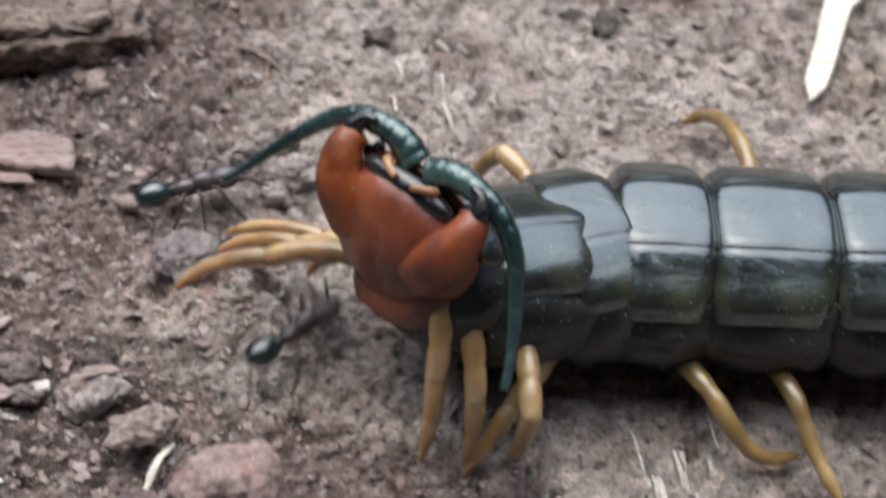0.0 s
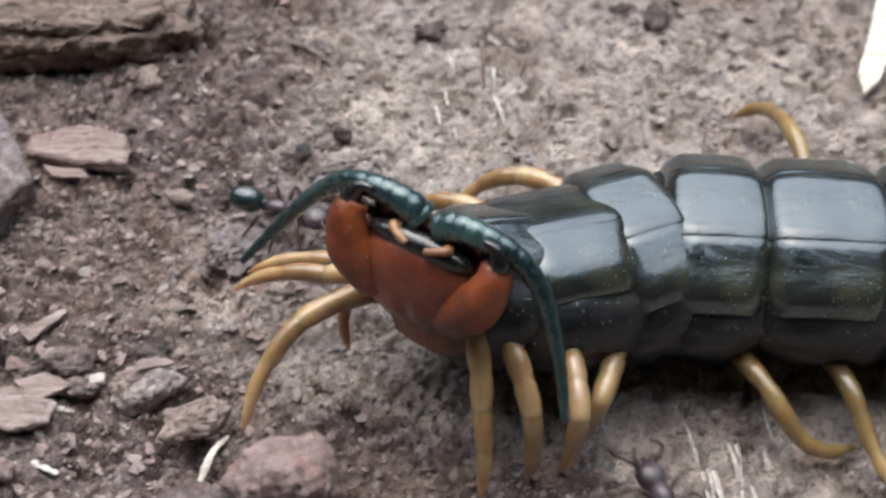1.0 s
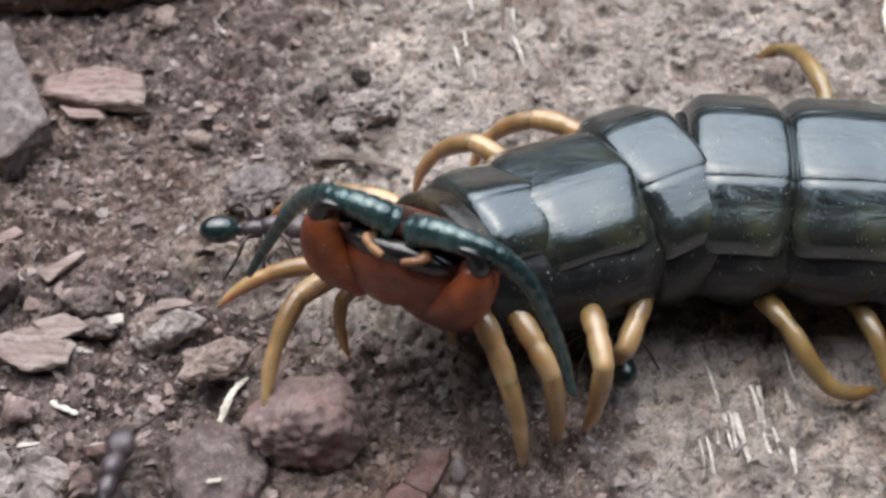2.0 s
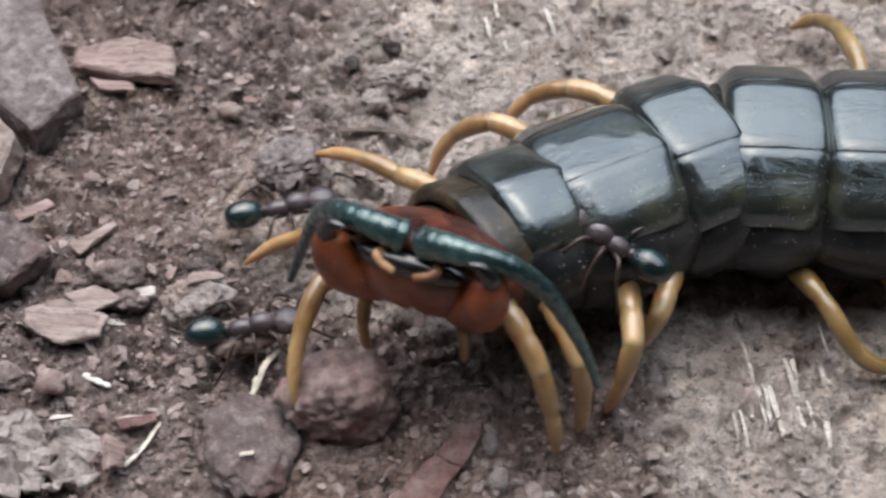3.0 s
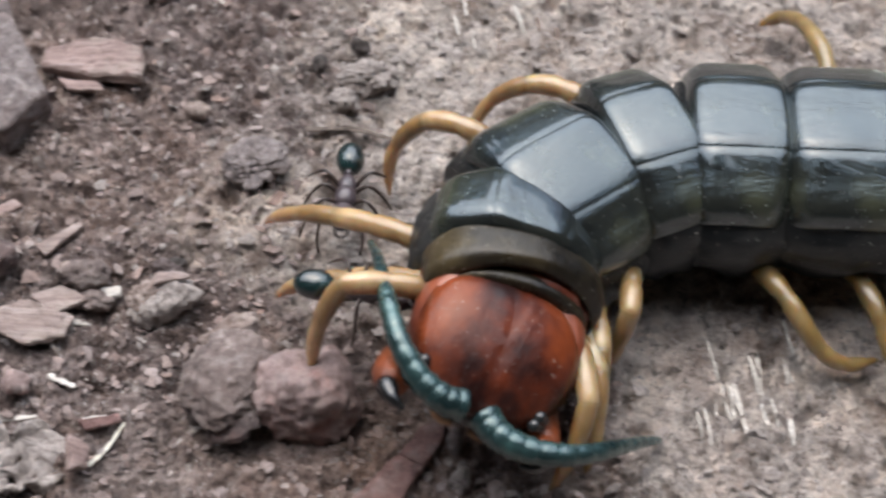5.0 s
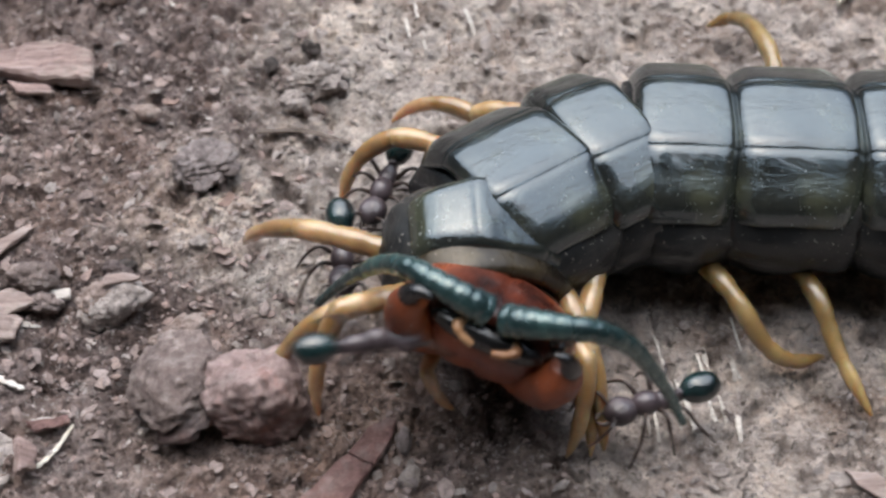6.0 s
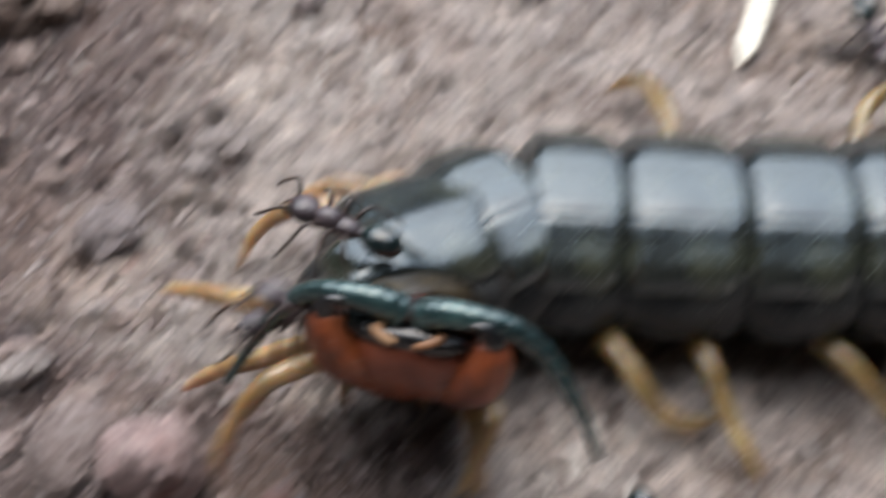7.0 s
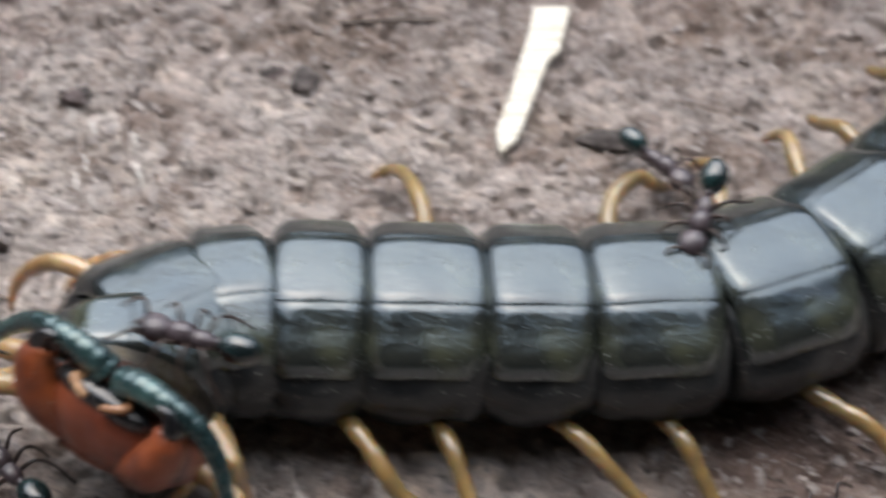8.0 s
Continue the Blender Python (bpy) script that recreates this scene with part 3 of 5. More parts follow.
# trunk rings that stay where they lie: joints along the middle of the body, front to back
JOINTS = [(14.0, 0.95), (18.6, 0.70), (24.5, 0.35), (29.7, 0.15), (36.0, 0.35), (42.6, 2.6), (48.8, 6.8), (54.4, 11.4), (59.4, 15.8),
          (64.6, 19.2), (70.6, 19.8), (76.6, 19.2), (82.4, 18.2), (88.2, 17.6), (93.8, 17.8), (99.0, 18.8), (103.8, 20.4)]
STILL_LEGS = {
    0: [[(17.1, -3.0, 3.0), (18.5, -5.8, 3.2), (20.0, -7.7, 1.8), (21.4, -8.0, 0.8), (23.1, -7.5, 0.4)],
        [(17.0, 5.4, 3.0), (16.6, 7.2, 3.0), (15.8, 8.0, 1.4), (15.0, 8.4, 0.4)]],
    1: [[(21.6, -3.2, 3.0), (22.6, -6.0, 3.0), (23.4, -8.2, 1.8), (24.8, -10.9, 0.4)],
        [(22.4, 5.6, 3.0), (22.5, 9.2, 3.6), (22.0, 12.6, 2.8), (21.3, 14.6, 1.4), (20.2, 15.0, 0.4)]],
    2: [[(27.6, -3.8, 3.0), (29.3, -6.0, 3.0), (31.2, -7.6, 1.6), (33.0, -9.0, 0.4)],
        [(28.0, 5.6, 3.0), (27.6, 7.4, 2.6), (27.0, 8.4, 1.4), (26.4, 9.0, 0.4)]],
    3: [[(33.4, -4.4, 3.0), (34.3, -6.3, 3.0), (35.4, -8.0, 1.5), (36.5, -9.5, 0.4)],
        [(32.4, 6.0, 3.0), (33.0, 9.6, 3.6), (35.0, 12.0, 3.2), (36.4, 12.6, 1.8), (38.0, 13.8, 0.4)]],
    4: [[(41.6, -3.4, 3.0), (43.8, -5.4, 3.0), (45.8, -6.6, 1.5), (47.5, -7.4, 0.4)],
        [(38.8, 6.4, 3.0), (39.4, 10.6, 3.6), (39.8, 13.4, 2.6), (39.2, 15.6, 0.4)]],
    5: [[(49.0, 0.8, 3.0), (51.0, -1.2, 3.0), (52.6, -2.8, 1.5), (54.0, -4.2, 0.4)],
        [(44.6, 9.4, 3.0), (44.4, 13.6, 3.6), (44.8, 16.0, 2.4), (44.2, 17.6, 0.4)]],
}
for k in range(len(JOINTS) - 1):
    a, b = Vector((*JOINTS[k], AXIS)), Vector((*JOINTS[k + 1], AXIS))
    m = seg_frame((a + b) / 2, b - a, (0, 0, 1))
    legs = STILL_LEGS.get(k)
    if legs is None:
        legs = [[(m @ (Vector(p) * MM)) / MM for p in ((0, s * 4.2, -1.6), (1.0, s * 7.0, -1.4), (2.0, s * 9.0, -3.0), (3.2, s * 10.6, -4.3))] for s in (-1, 1)]
    taper = 1.0 if k < 9 else 1.0 - 0.03 * (k - 8)
    add_segment((b - a).length, taper, k, m, legs)


# the head: forward is -x
def head_plate_mesh():
    bm, n, rings = bmesh.new(), 40, 9
    top = bm.verts.new((0, 0, 2.35 * MM))
    rows = []
    for j in range(1, rings + 1):
        u = j / rings
        row = []
        for k in range(n):
            a = 2 * math.pi * k / n
            c, s = math.cos(a), math.sin(a)
            ex = math.copysign(abs(c) ** 0.85, c) * 3.7
            ey = math.copysign(abs(s) ** 0.85, s) * (4.1 - 0.35 * max(0, -c))
            z = 2.35 - 1.15 * u ** 2.3 - 0.25 * (u > 0.98)
            groove = -0.10 * math.exp(-((ey * u) / 0.25) ** 2) * (u < 0.8)
            row.append(bm.verts.new((ex * u * MM, ey * u * MM, (z + groove) * MM)))
        rows.append(row)
    for k in range(n):
        bm.faces.new((top, rows[0][k], rows[0][(k + 1) % n]))
    for r, s in zip(rows, rows[1:]):
        for k in range(n):
            bm.faces.new((r[k], s[k], s[(k + 1) % n], r[(k + 1) % n]))
    bmesh.ops.recalc_face_normals(bm, faces=bm.faces)
    bmesh.ops.solidify(bm, geom=list(bm.faces), thickness=0.25 * MM)
    return bm


def build_head():
    bm = bmesh.new()
    ellipsoid(bm, Vector((1.0, 0, -0.2)) * MM, (4.6 * MM, 4.4 * MM, 2.5 * MM), seg=40, rings=24)
    for v in bm.verts:
        p = v.co / MM
        v.co += Vector((0, 0, -0.22 * math.exp(-(p.y / 0.35) ** 2) * (-1 if p.z < 0 else 0))) * MM
        v.co.z = min(v.co.z, 1.2 * MM)
        v.co += Vector((noise.noise(p), noise.noise(p + Vector((9, 0, 0))), noise.noise(p + Vector((0, 9, 0))))) * 0.08 * MM
    head = part("head", bm, FANGRED, centipede, "dark red head with curved poison claws")
    part("head_plate", head_plate_mesh(), SHIELDRED, head, "dark mottled red head shield")
    for s in (-1, 1):
        bm = jointed([(0.4, s * 2.0, -1.2), (-1.8, s * 3.4, -1.1), (-3.1, s * 3.95, -0.2), (-3.7, s * 3.8, 0.7)], 1.55, 0.70, 2, per=10, swell=0.03, sides=16)
        part("poison_claw", bm, HEADRED, head)
        bm = jointed([(-3.8, s * 4.15, 0.5), (-4.5, s * 3.7, 1.1), (-4.8, s * 3.0, 1.2)], 0.62, 0.10, 1, per=8, swell=0.0, sides=10)
        part("claw_tip", bm, BLACK, head, "black pointed claw tip")
        bm = jointed([(-3.0, s * 0.8, 0.3), (-3.7, s * 1.5, 0.35), (-4.0, s * 1.2, 0.0), (-3.9, s * 0.5, -0.3)], 0.30, 0.18, 3, per=6, swell=0.14, sides=10)
        part("palp", bm, TAN, head, "pale tan mouth palp")
        for dx, dy, dz in ((0, 0, 0), (0.45, 0.1, 0.1), (0.15, 0.3, -0.35), (0.55, 0.35, -0.3)):
            bm = bmesh.new()
            ellipsoid(bm, Vector((-2.7 + dx, s * (2.95 + dy), 1.2 + dz)) * MM, (0.34 * MM,) * 3, seg=14, rings=10)
            part("ocellus", bm, BLACK, head, "shiny black eye bead")
    bm = bmesh.new()
    ellipsoid(bm, Vector((-3.0, 0, 0.1)) * MM, (0.9 * MM, 2.9 * MM, 0.75 * MM), seg=24, rings=12)
    part("labrum", bm, BLACK, head, "dark mouth edge")
    return head


head = build_head()
ANTENNA = [(0, 0, 0), (-0.6, 0.9, 0.18), (-0.7, 2.3, 0.22), (-0.2, 3.9, 0.1), (0.8, 5.3, -0.6), (1.9, 6.4, -1.8), (3.0, 7.4, -3.2), (3.8, 8.2, -4.6)]
antennas = []
for s in (-1, 1):
    bm = jointed([(x, y * s, z) for x, y, z in ANTENNA], 0.76, 0.18, 15, per=6, swell=0.06, sides=14)
    an = part("antenna", bm, TEAL, head, "dark teal tapering antenna")
    an.matrix_basis = pose(-3.1 * MM, 0.45 * s * MM, 1.2 * MM)
    antennas.append(an)
for o in head.children:
    if o not in antennas:
        o.data.transform(Matrix.Scale(0.92, 4))
head.data.transform(Matrix.Scale(0.92, 4))


# head poses: seconds, x, y, z (mm), heading, pitch, roll (degrees) (heading 180 is along -x, 270 towards the viewer)
HEAD = [
    (0, 3.95, -1.54, 10.40, 247, 84, 20),
    (0.5, 3.79, -2.06, 9.90, 247, 77, 14),
    (1, 2.48, -3.54, 9.20, 247, 67, 8),
    (1.5, 1.72, -5.10, 8.60, 247, 60, 4),
    (2.8, -0.10, -6.40, 7.80, 247, 44, -2),
    (3, 0.03, -6.89, 7.70, 247, 44, -2),
    (3.2, 0.78, -7.33, 7.60, 247, 44, 1),
    (3.5, 1.65, -7.65, 7.40, 247, 44, 6),
    (3.8, 2.16, -8.12, 7.20, 247, 44, 10),
    (4, 2.67, -8.07, 7.00, 247, 42, 12),
    (4.2, 3.02, -9.95, 6.20, 247, 0, 18),
    (4.5, 3.59, -10.20, 5.60, 247, -12, 22),
    (5, 4.48, -10.54, 5.60, 247, -12, 22),
    (5.2, 4.49, -10.37, 5.80, 246, -4, 18),
    (6.3, 7.32, -9.39, 6.80, 263, 46, 18),
    (6.5, 7.28, -9.31, 7.00, 263, 46, 16),
    (6.8, 6.94, -10.05, 7.60, 255, 50, 6),
    (7, 8.61, -8.27, 8.20, 248, 56, -6),
    (7.2, 9.08, -4.33, 9.00, 240, 62, 6),
    (7.5, 8.85, -4.26, 9.20, 240, 64, 14),
    (7.8, 7.33, -6.20, 8.80, 240, 64, 12),
    (8, 7.17, -7.28, 8.40, 240, 64, 10),
]
NECK = [(4.1, 0.97), (5.2, 0.94), (2.9, 0.84), (2.3, 0.73), (0.7, 0.60)]
# where two joints of the neck are: seconds, x, y, z of the hind one, x, y, z of the front one (mm)
NECK_MID = [
    (0, 10.8, 0.2, 5.2, 7.2, -0.8, 6.0),
    (0.5, 10.8, 0.1, 5.2, 7.1, -1.0, 6.0),
    (1, 10.5, -0.2, 5.1, 6.3, -1.6, 5.6),
    (1.5, 10.4, -0.5, 5.0, 5.6, -2.2, 5.3),
    (2.8, 10.4, -0.4, 5.0, 5.4, -2.8, 5.1),
    (3.5, 10.4, -0.4, 5.0, 5.5, -2.9, 5.1),
    (4, 10.4, -0.4, 5.0, 5.6, -3.1, 5.1),
    (4.5, 9.9, -0.7, 5.0, 5.8, -3.9, 5.1),
    (5.2, 10.1, -0.4, 5.0, 5.9, -3.6, 5.1),
    (6.3, 10.8, -0.7, 5.0, 6.9, -3.7, 5.1),
    (6.5, 10.8, -0.8, 5.0, 7.0, -3.8, 5.1),
    (6.8, 10.6, -0.6, 5.0, 6.7, -3.9, 5.1),
    (7, 10.7, -0.5, 5.0, 7.3, -2.6, 5.3),
    (7.2, 10.7, -0.3, 5.1, 7.9, -1.7, 5.6),
    (7.5, 10.7, -0.2, 5.2, 8.0, -1.3, 5.8),
    (8, 10.5, 0.4, 5.1, 7.5, -1.8, 5.5),
]


def eased(rows, t):
    """The values of rows (seconds, values ...) at t, without overshoot between rows."""
    k = max(0, min(len(rows) - 2, sum(1 for r in rows if r[0] <= t) - 1))
    t0, t1 = rows[k][0], rows[k + 1][0]
    u = max(0.0, min(1.0, (t - t0) / (t1 - t0)))
    out = []
    for i in range(1, len(rows[0])):
        slope = [(b[i] - a[i]) / (b[0] - a[0]) for a, b in zip(rows, rows[1:])]
        ends = []
        for j in (k, k + 1):
            left, right = slope[max(0, j - 1)], slope[min(len(slope) - 1, j)]
            ends.append(2 * left * right / (left + right) if left * right > 0 else 0.0)
        a, b, h = rows[k][i], rows[k + 1][i], t1 - t0
        out.append((2 * u ** 3 - 3 * u ** 2 + 1) * a + (u ** 3 - 2 * u ** 2 + u) * h * ends[0]
                   + (3 * u ** 2 - 2 * u ** 3) * b + (u ** 3 - u ** 2) * h * ends[1])
    return out


def head_matrix(row):
    t, x, y, z, az, pitch, roll = row
    return pose(x * MM, y * MM, z * MM, roll, pitch, az - 180)


def neck_poses(hm, t):
    """Poses of the five front rings, strung on a smooth curve from the still trunk to the back of the head."""
    mid = eased(NECK_MID, t)
    p1 = (hm @ (Vector((2.2, 0, -0.2)) * MM)) / MM
    d1 = -(hm.to_3x3() @ Vector((1, 0, 0)))
    up1 = hm.to_3x3() @ Vector((0, 0, 1))
    knots = [Vector((*JOINTS[1], AXIS)), Vector((*JOINTS[0], AXIS)), Vector(mid[:3]), Vector(mid[3:]), p1, p1 + 2.5 * d1]
    n, pts = 120, []
    for i in range(n + 1):
        k = min(2, int(i / n * 3))
        u = i / n * 3 - k
        a, b, c, d = knots[k:k + 4]
        pts.append(0.5 * ((2 * b) + (c - a) * u + (2 * a - 5 * b + 4 * c - d) * u * u + (3 * b - a - 3 * c + d) * u ** 3))
    run = [0.0]
    for a, b in zip(pts, pts[1:]):
        run.append(run[-1] + (b - a).length)
    front, out = sum(l for l, _ in NECK[2:]), []
    for k, (length, _) in enumerate(NECK):
        # the first two rings lie between the joints, the rest share the last stretch
        share = k + 0.5 if k < 2 else 2 + (sum(l for l, _ in NECK[2:k]) + length / 2) / front
        if k < 2:
            at = share / 3 * n
            i = max(1, min(n - 1, round(at)))
        else:
            start = run[round(2 / 3 * n)]
            goal = start + (share - 2) * (run[-1] - start)
            i = max(1, min(n - 1, next(j for j, r in enumerate(run) if r >= goal)))
        u = run[i] / run[-1]
        up = (1 - u) * Vector((0, 0, 1)) + u * up1
        out.append(seg_frame(pts[i], pts[i - 1] - pts[i + 1], up))
    return out


still = next(r for r in HEAD if r[0] == 3.5)
rest = neck_poses(head_matrix(still), still[0])
neck = [add_segment(l * (0.93, 1.14, 1.30, 1.10, 1.0)[k], w, 40 + k, rest[k], [], COLLAR if k >= 3 else TERGITE, k < 3, LEGPALE, FANGRED if k >= 3 else PLEURA, (1, 1, 0.97, 0.83, 0.58)[k]) for k, (l, w) in enumerate(NECK)]


# ---- loose things on the ground ----
def rest_on(x, y, sink=0.0):
    return Vector((x, y, ground_height(x, y) - sink)) * MM


def put_stone(name, label, category, x, y, size, seed, mat, sink=0.3, rz=0, rx=0, ry=0, facets=0.7, rough=0.22, level=5, group=""):
    ob = part(name, lump(size, seed, rough, level, facets=facets), mat)
    ob.matrix_basis = pose(*(rest_on(x, y) + Vector((0, 0, (size[2] - sink) * MM))), rx, ry, rz)
    return tagged(ob, label, category, group)


def put_slab(name, label, category, outline, thick, seed, mat, lift=0.0, rx=0, ry=0, bevel=0.25, rough=0.18, bend=0.0):
    cx, cy = sum(p[0] for p in outline) / len(outline), sum(p[1] for p in outline) / len(outline)
    bm = slab([(x - cx, y - cy) for x, y in outline], thick, seed, bevel, bend, rough)
    ob = part(name, bm, mat, smooth=False)
    ob.matrix_basis = pose(*(rest_on(cx, cy) + Vector((0, 0, lift * MM))), rx, ry, 0)
    return tagged(ob, label, category)


put_stone("pebble", "rounded pinkish pebble half sunk in the soil", "pebble", -4.0, -10.0, (2.6, 2.5, 2.3), 3, PINKSTONE, sink=0.7, facets=0.7)
clod_crust = part("crust_flake", lump((2.5, 2.7, 0.75), 5, 0.17, 5, facets=0.7), DARKSTONE)
tagged(clod_crust, "dark flake of dried soil crust with crumbly underside", "soil crust")
clod_crumb = part("crumb_layer", lump((2.3, 2.5, 1.1), 52, 0.22, 5, facets=0.4), CLODSOIL, clod_crust, "pinkish crumbly soil stuck below")
clod_crumb.location = (0.1 * MM, 0.1 * MM, -0.55 * MM)
fleck = part("straw_fleck", slab([(-0.35, -0.09), (0.3, -0.12), (0.38, 0.06), (-0.3, 0.1)], 0.12, 8, 0.05, 0, 0.03), STRAW, clod_crust, "small white straw fleck")
fleck.location = (-0.2 * MM, -0.9 * MM, 0.66 * MM)
rolling_clod = part("clod", lump((1.75, 1.15, 1.05), 21, 0.26, 5, facets=0.85), TANSTONE)
tagged(rolling_clod, "wedge-shaped tan clod of soil dragged by an ant", "clod")
put_stone("clod", "small crumbly pale clod", "clod", -10.92, -3.32, (1.2, 1.0, 0.8), 22, PALECRUMB, sink=0.2, level=4, rough=0.45)
put_stone("charcoal_bit", "small black bit of charcoal", "charcoal", -2.07, 13.60, (0.64, 0.56, 0.48), 23, TWIGSTONE, sink=0.25, level=3, facets=0.95, rough=0.4)
put_stone("charcoal_bit", "small black bit of charcoal", "charcoal", -4.30, 12.36, (0.48, 0.56, 0.40), 24, TWIGSTONE, sink=0.25, level=3, facets=0.95, rough=0.4)
put_stone("charcoal_bit", "small black bit of charcoal", "charcoal", 14.65, 24.90, (0.72, 0.56, 0.40), 25, TWIGSTONE, sink=0.25, level=3, facets=0.95, rough=0.4)
put_stone("charcoal_bit", "small black bit of charcoal", "charcoal", 3.29, 21.88, (0.72, 0.64, 0.48), 26, TWIGSTONE, sink=0.25, level=3, facets=0.95, rough=0.4)
put_stone("charcoal_bit", "small black bit of charcoal", "charcoal", -11.13, -1.04, (0.64, 0.48, 0.40), 27, TWIGSTONE, sink=0.25, level=3, facets=0.95, rough=0.4)
put_stone("pebble", "tiny white chip of broken stone", "pebble", 3.11, -13.67, (0.55, 0.7, 0.4), 28, PALECRUMB, sink=0.1, level=3)
put_stone("pebble", "small pinkish orange crumb", "pebble", -17.82, -8.62, (0.75, 0.7, 0.6), 29, PINKSTONE, sink=0.2, level=3)
put_stone("pebble", "small tan pebble on soil", "pebble", -13.41, 18.07, (0.7, 0.6, 0.5), 30, TANSTONE, sink=0.2, level=3)
put_stone("pebble", "small round tan pebble", "pebble", -10.70, 8.72, (0.75, 0.5, 0.5), 31, TANSTONE, sink=0.2, level=3)
put_stone("clod", "jagged pale clod with dark overhang", "clod", -7.44, 5.29, (1.9, 1.6, 0.8), 32, GREYSTONE, sink=0.2, rz=30, facets=0.4, rough=0.45)
put_stone("clod", "crumbly tan clod of soil", "clod", -11.84, -3.66, (1.3, 1.0, 0.9), 33, TANSTONE, sink=0.3, facets=0.4, rough=0.4)
put_stone("bark_bit", "dark brown rounded bit of bark", "bark", 34.86, 17.75, (2.3, 0.8, 0.7), 34, TWIGSTONE, sink=0.2, rz=-8, level=3)
put_stone("bark_bit", "small dark bit of bark", "bark", 16.66, 23.80, (0.9, 1.4, 0.5), 35, TWIGSTONE, sink=0.25, rz=-25, level=3)
put_stone("clod", "crumbly tan clod of soil", "clod", -11.7, -3.9, (1.4, 1.2, 1.0), 9, PALECRUMB, sink=0.3, facets=0.5)
put_stone("pebble", "small round tan pebble", "pebble", -16.2, -1.9, (0.8, 0.8, 0.7), 11, TANSTONE, sink=0.2, level=3)
put_slab("stone_slab", "broken grey stone slab with flat top", "stone", [(-24.4, 15.0), (-21.6, 15.0), (-19.9, 11.4), (-18.4, 8.6), (-20.4, 6.0), (-23.9, 8.8)], 2.5, 4, GREYSTONE, lift=0.3, rx=7, ry=4, rough=0.15)
put_slab("stone_slab", "tan broken stone slab", "stone", [(-26.5, 7.7), (-23.0, 7.4), (-20.9, 5.2), (-21.8, 2.0), (-25.5, 1.2)], 1.9, 6, TANSTONE, rx=5, ry=-4, rough=0.17)
put_slab("stone_slab", "dark brown broken stone", "stone", [(-26.5, 1.0), (-21.6, 1.0), (-18.6, -1.3), (-20.6, -3.4), (-26.0, -3.6)], 1.4, 7, DARKSTONE, rx=3, ry=2, rough=0.3)
put_slab("bark_chip", "flat reddish bark chip lying on soil", "bark", [(-19.3, 13.0), (-16.5, 13.4), (-13.8, 12.7), (-13.7, 10.4), (-16.6, 10.8), (-19.4, 11.7)], 0.8, 12, BARKRED, lift=0.6, ry=-4, rx=4)
put_slab("bark_flake", "thin pinkish-brown bark flake", "bark", [(-19.6, -4.6), (-17.8, -3.8), (-15.6, -4.6), (-15.8, -5.8), (-17.6, -6.4), (-19.2, -5.8)], 0.4, 41, BARKPALE, lift=0.4, rx=4, ry=6, bevel=0.12)
put_slab("bark_flake", "thin pale bark flake", "bark", [(-18.0, -3.4), (-16.4, -2.8), (-14.9, -3.8), (-16.4, -4.6)], 0.35, 42, BARKPALE, lift=0.6, rx=-6, ry=-4, bevel=0.1)
put_slab("bark_sliver", "thin orange-brown bark sliver", "bark", [(-18.4, 10.9), (-16.2, 10.6), (-15.8, 10.0), (-17.8, 10.0)], 0.35, 43, BARKRED, lift=0.1, bevel=0.1, rough=0.08)
crust = put_slab("soil_crust", "pale lumpy crust of dried soil in broken pieces", "soil crust", [(-20.6, -10.8), (-18.2, -10.5), (-17.4, -12.0), (-17.9, -14.2), (-20.8, -14.0)], 0.7, 44, PALECRUMB, lift=0.1, rough=0.75)
for rim, seed in (([(-17.9, -10.5), (-16.4, -10.8), (-15.0, -11.6), (-15.3, -12.4), (-17.1, -12.1)], 47), ([(-17.2, -12.4), (-15.4, -12.6), (-15.3, -13.6), (-17.4, -14.5)], 48)):
    piece = part("crust_piece", slab([(x + 18.98, y + 12.3) for x, y in rim], 0.6, seed, 0.25, 0, 0.7), PALECRUMB, crust, smooth=False)
    piece.location = (0, 0, 0.05 * MM)
put_slab("bark_flake", "small curled brown bark flake", "bark", [(-15.1, -12.0), (-14.2, -12.2), (-13.9, -13.4), (-14.8, -13.8)], 0.5, 45, BARKRED, lift=0.5, ry=35, bevel=0.12)
put_slab("bark_flake", "pale flake on the soil", "bark", [(-21.43, 8.38), (-19.38, 8.87), (-18.89, 7.56), (-20.86, 6.67)], 0.5, 46, BARKPALE, lift=0.1, bevel=0.12)
wood = put_slab("wood_piece", "weathered dark brown piece of split wood", "wood", [(-27, 26), (-18, 26.4), (-10.56, 23.45), (-10.70, 20.86), (-13.73, 19.60), (-18.59, 19.11), (-25.06, 18.72)], 1.5, 14, BARKGREY, rough=0.5)
centre = sum((Vector(p) for p in ((-27, 26), (-18, 26.4), (-10.56, 23.45), (-10.70, 20.86), (-13.73, 19.60), (-18.59, 19.11), (-25.06, 18.72))), Vector((0, 0))) / 7
for low, thick, seed, rim in ((1.3, 1.1, 15, ((-27, 26), (-18, 26.6), (-11.07, 23.45), (-11.10, 20.47), (-16.28, 18.92), (-20.55, 19.11), (-24.99, 18.34))),
                              (2.3, 0.8, 16, ((-27, 26), (-18, 26.0), (-12.85, 24.47), (-12.51, 20.71), (-17.34, 19.59), (-21.25, 19.39), (-25.11, 19.00)))):
    layer = part("wood_layer", slab([(x - centre.x, y - centre.y) for x, y in rim], thick, seed, 0.25, 0, 0.4), BARKGREY, wood, smooth=False)
    layer.location = (0, 0, low * MM)
tip = [(2.54, -10.33), (2.38, -11.68), (1.53, -13.29), (0.36, -12.61), (1.23, -11.05)]
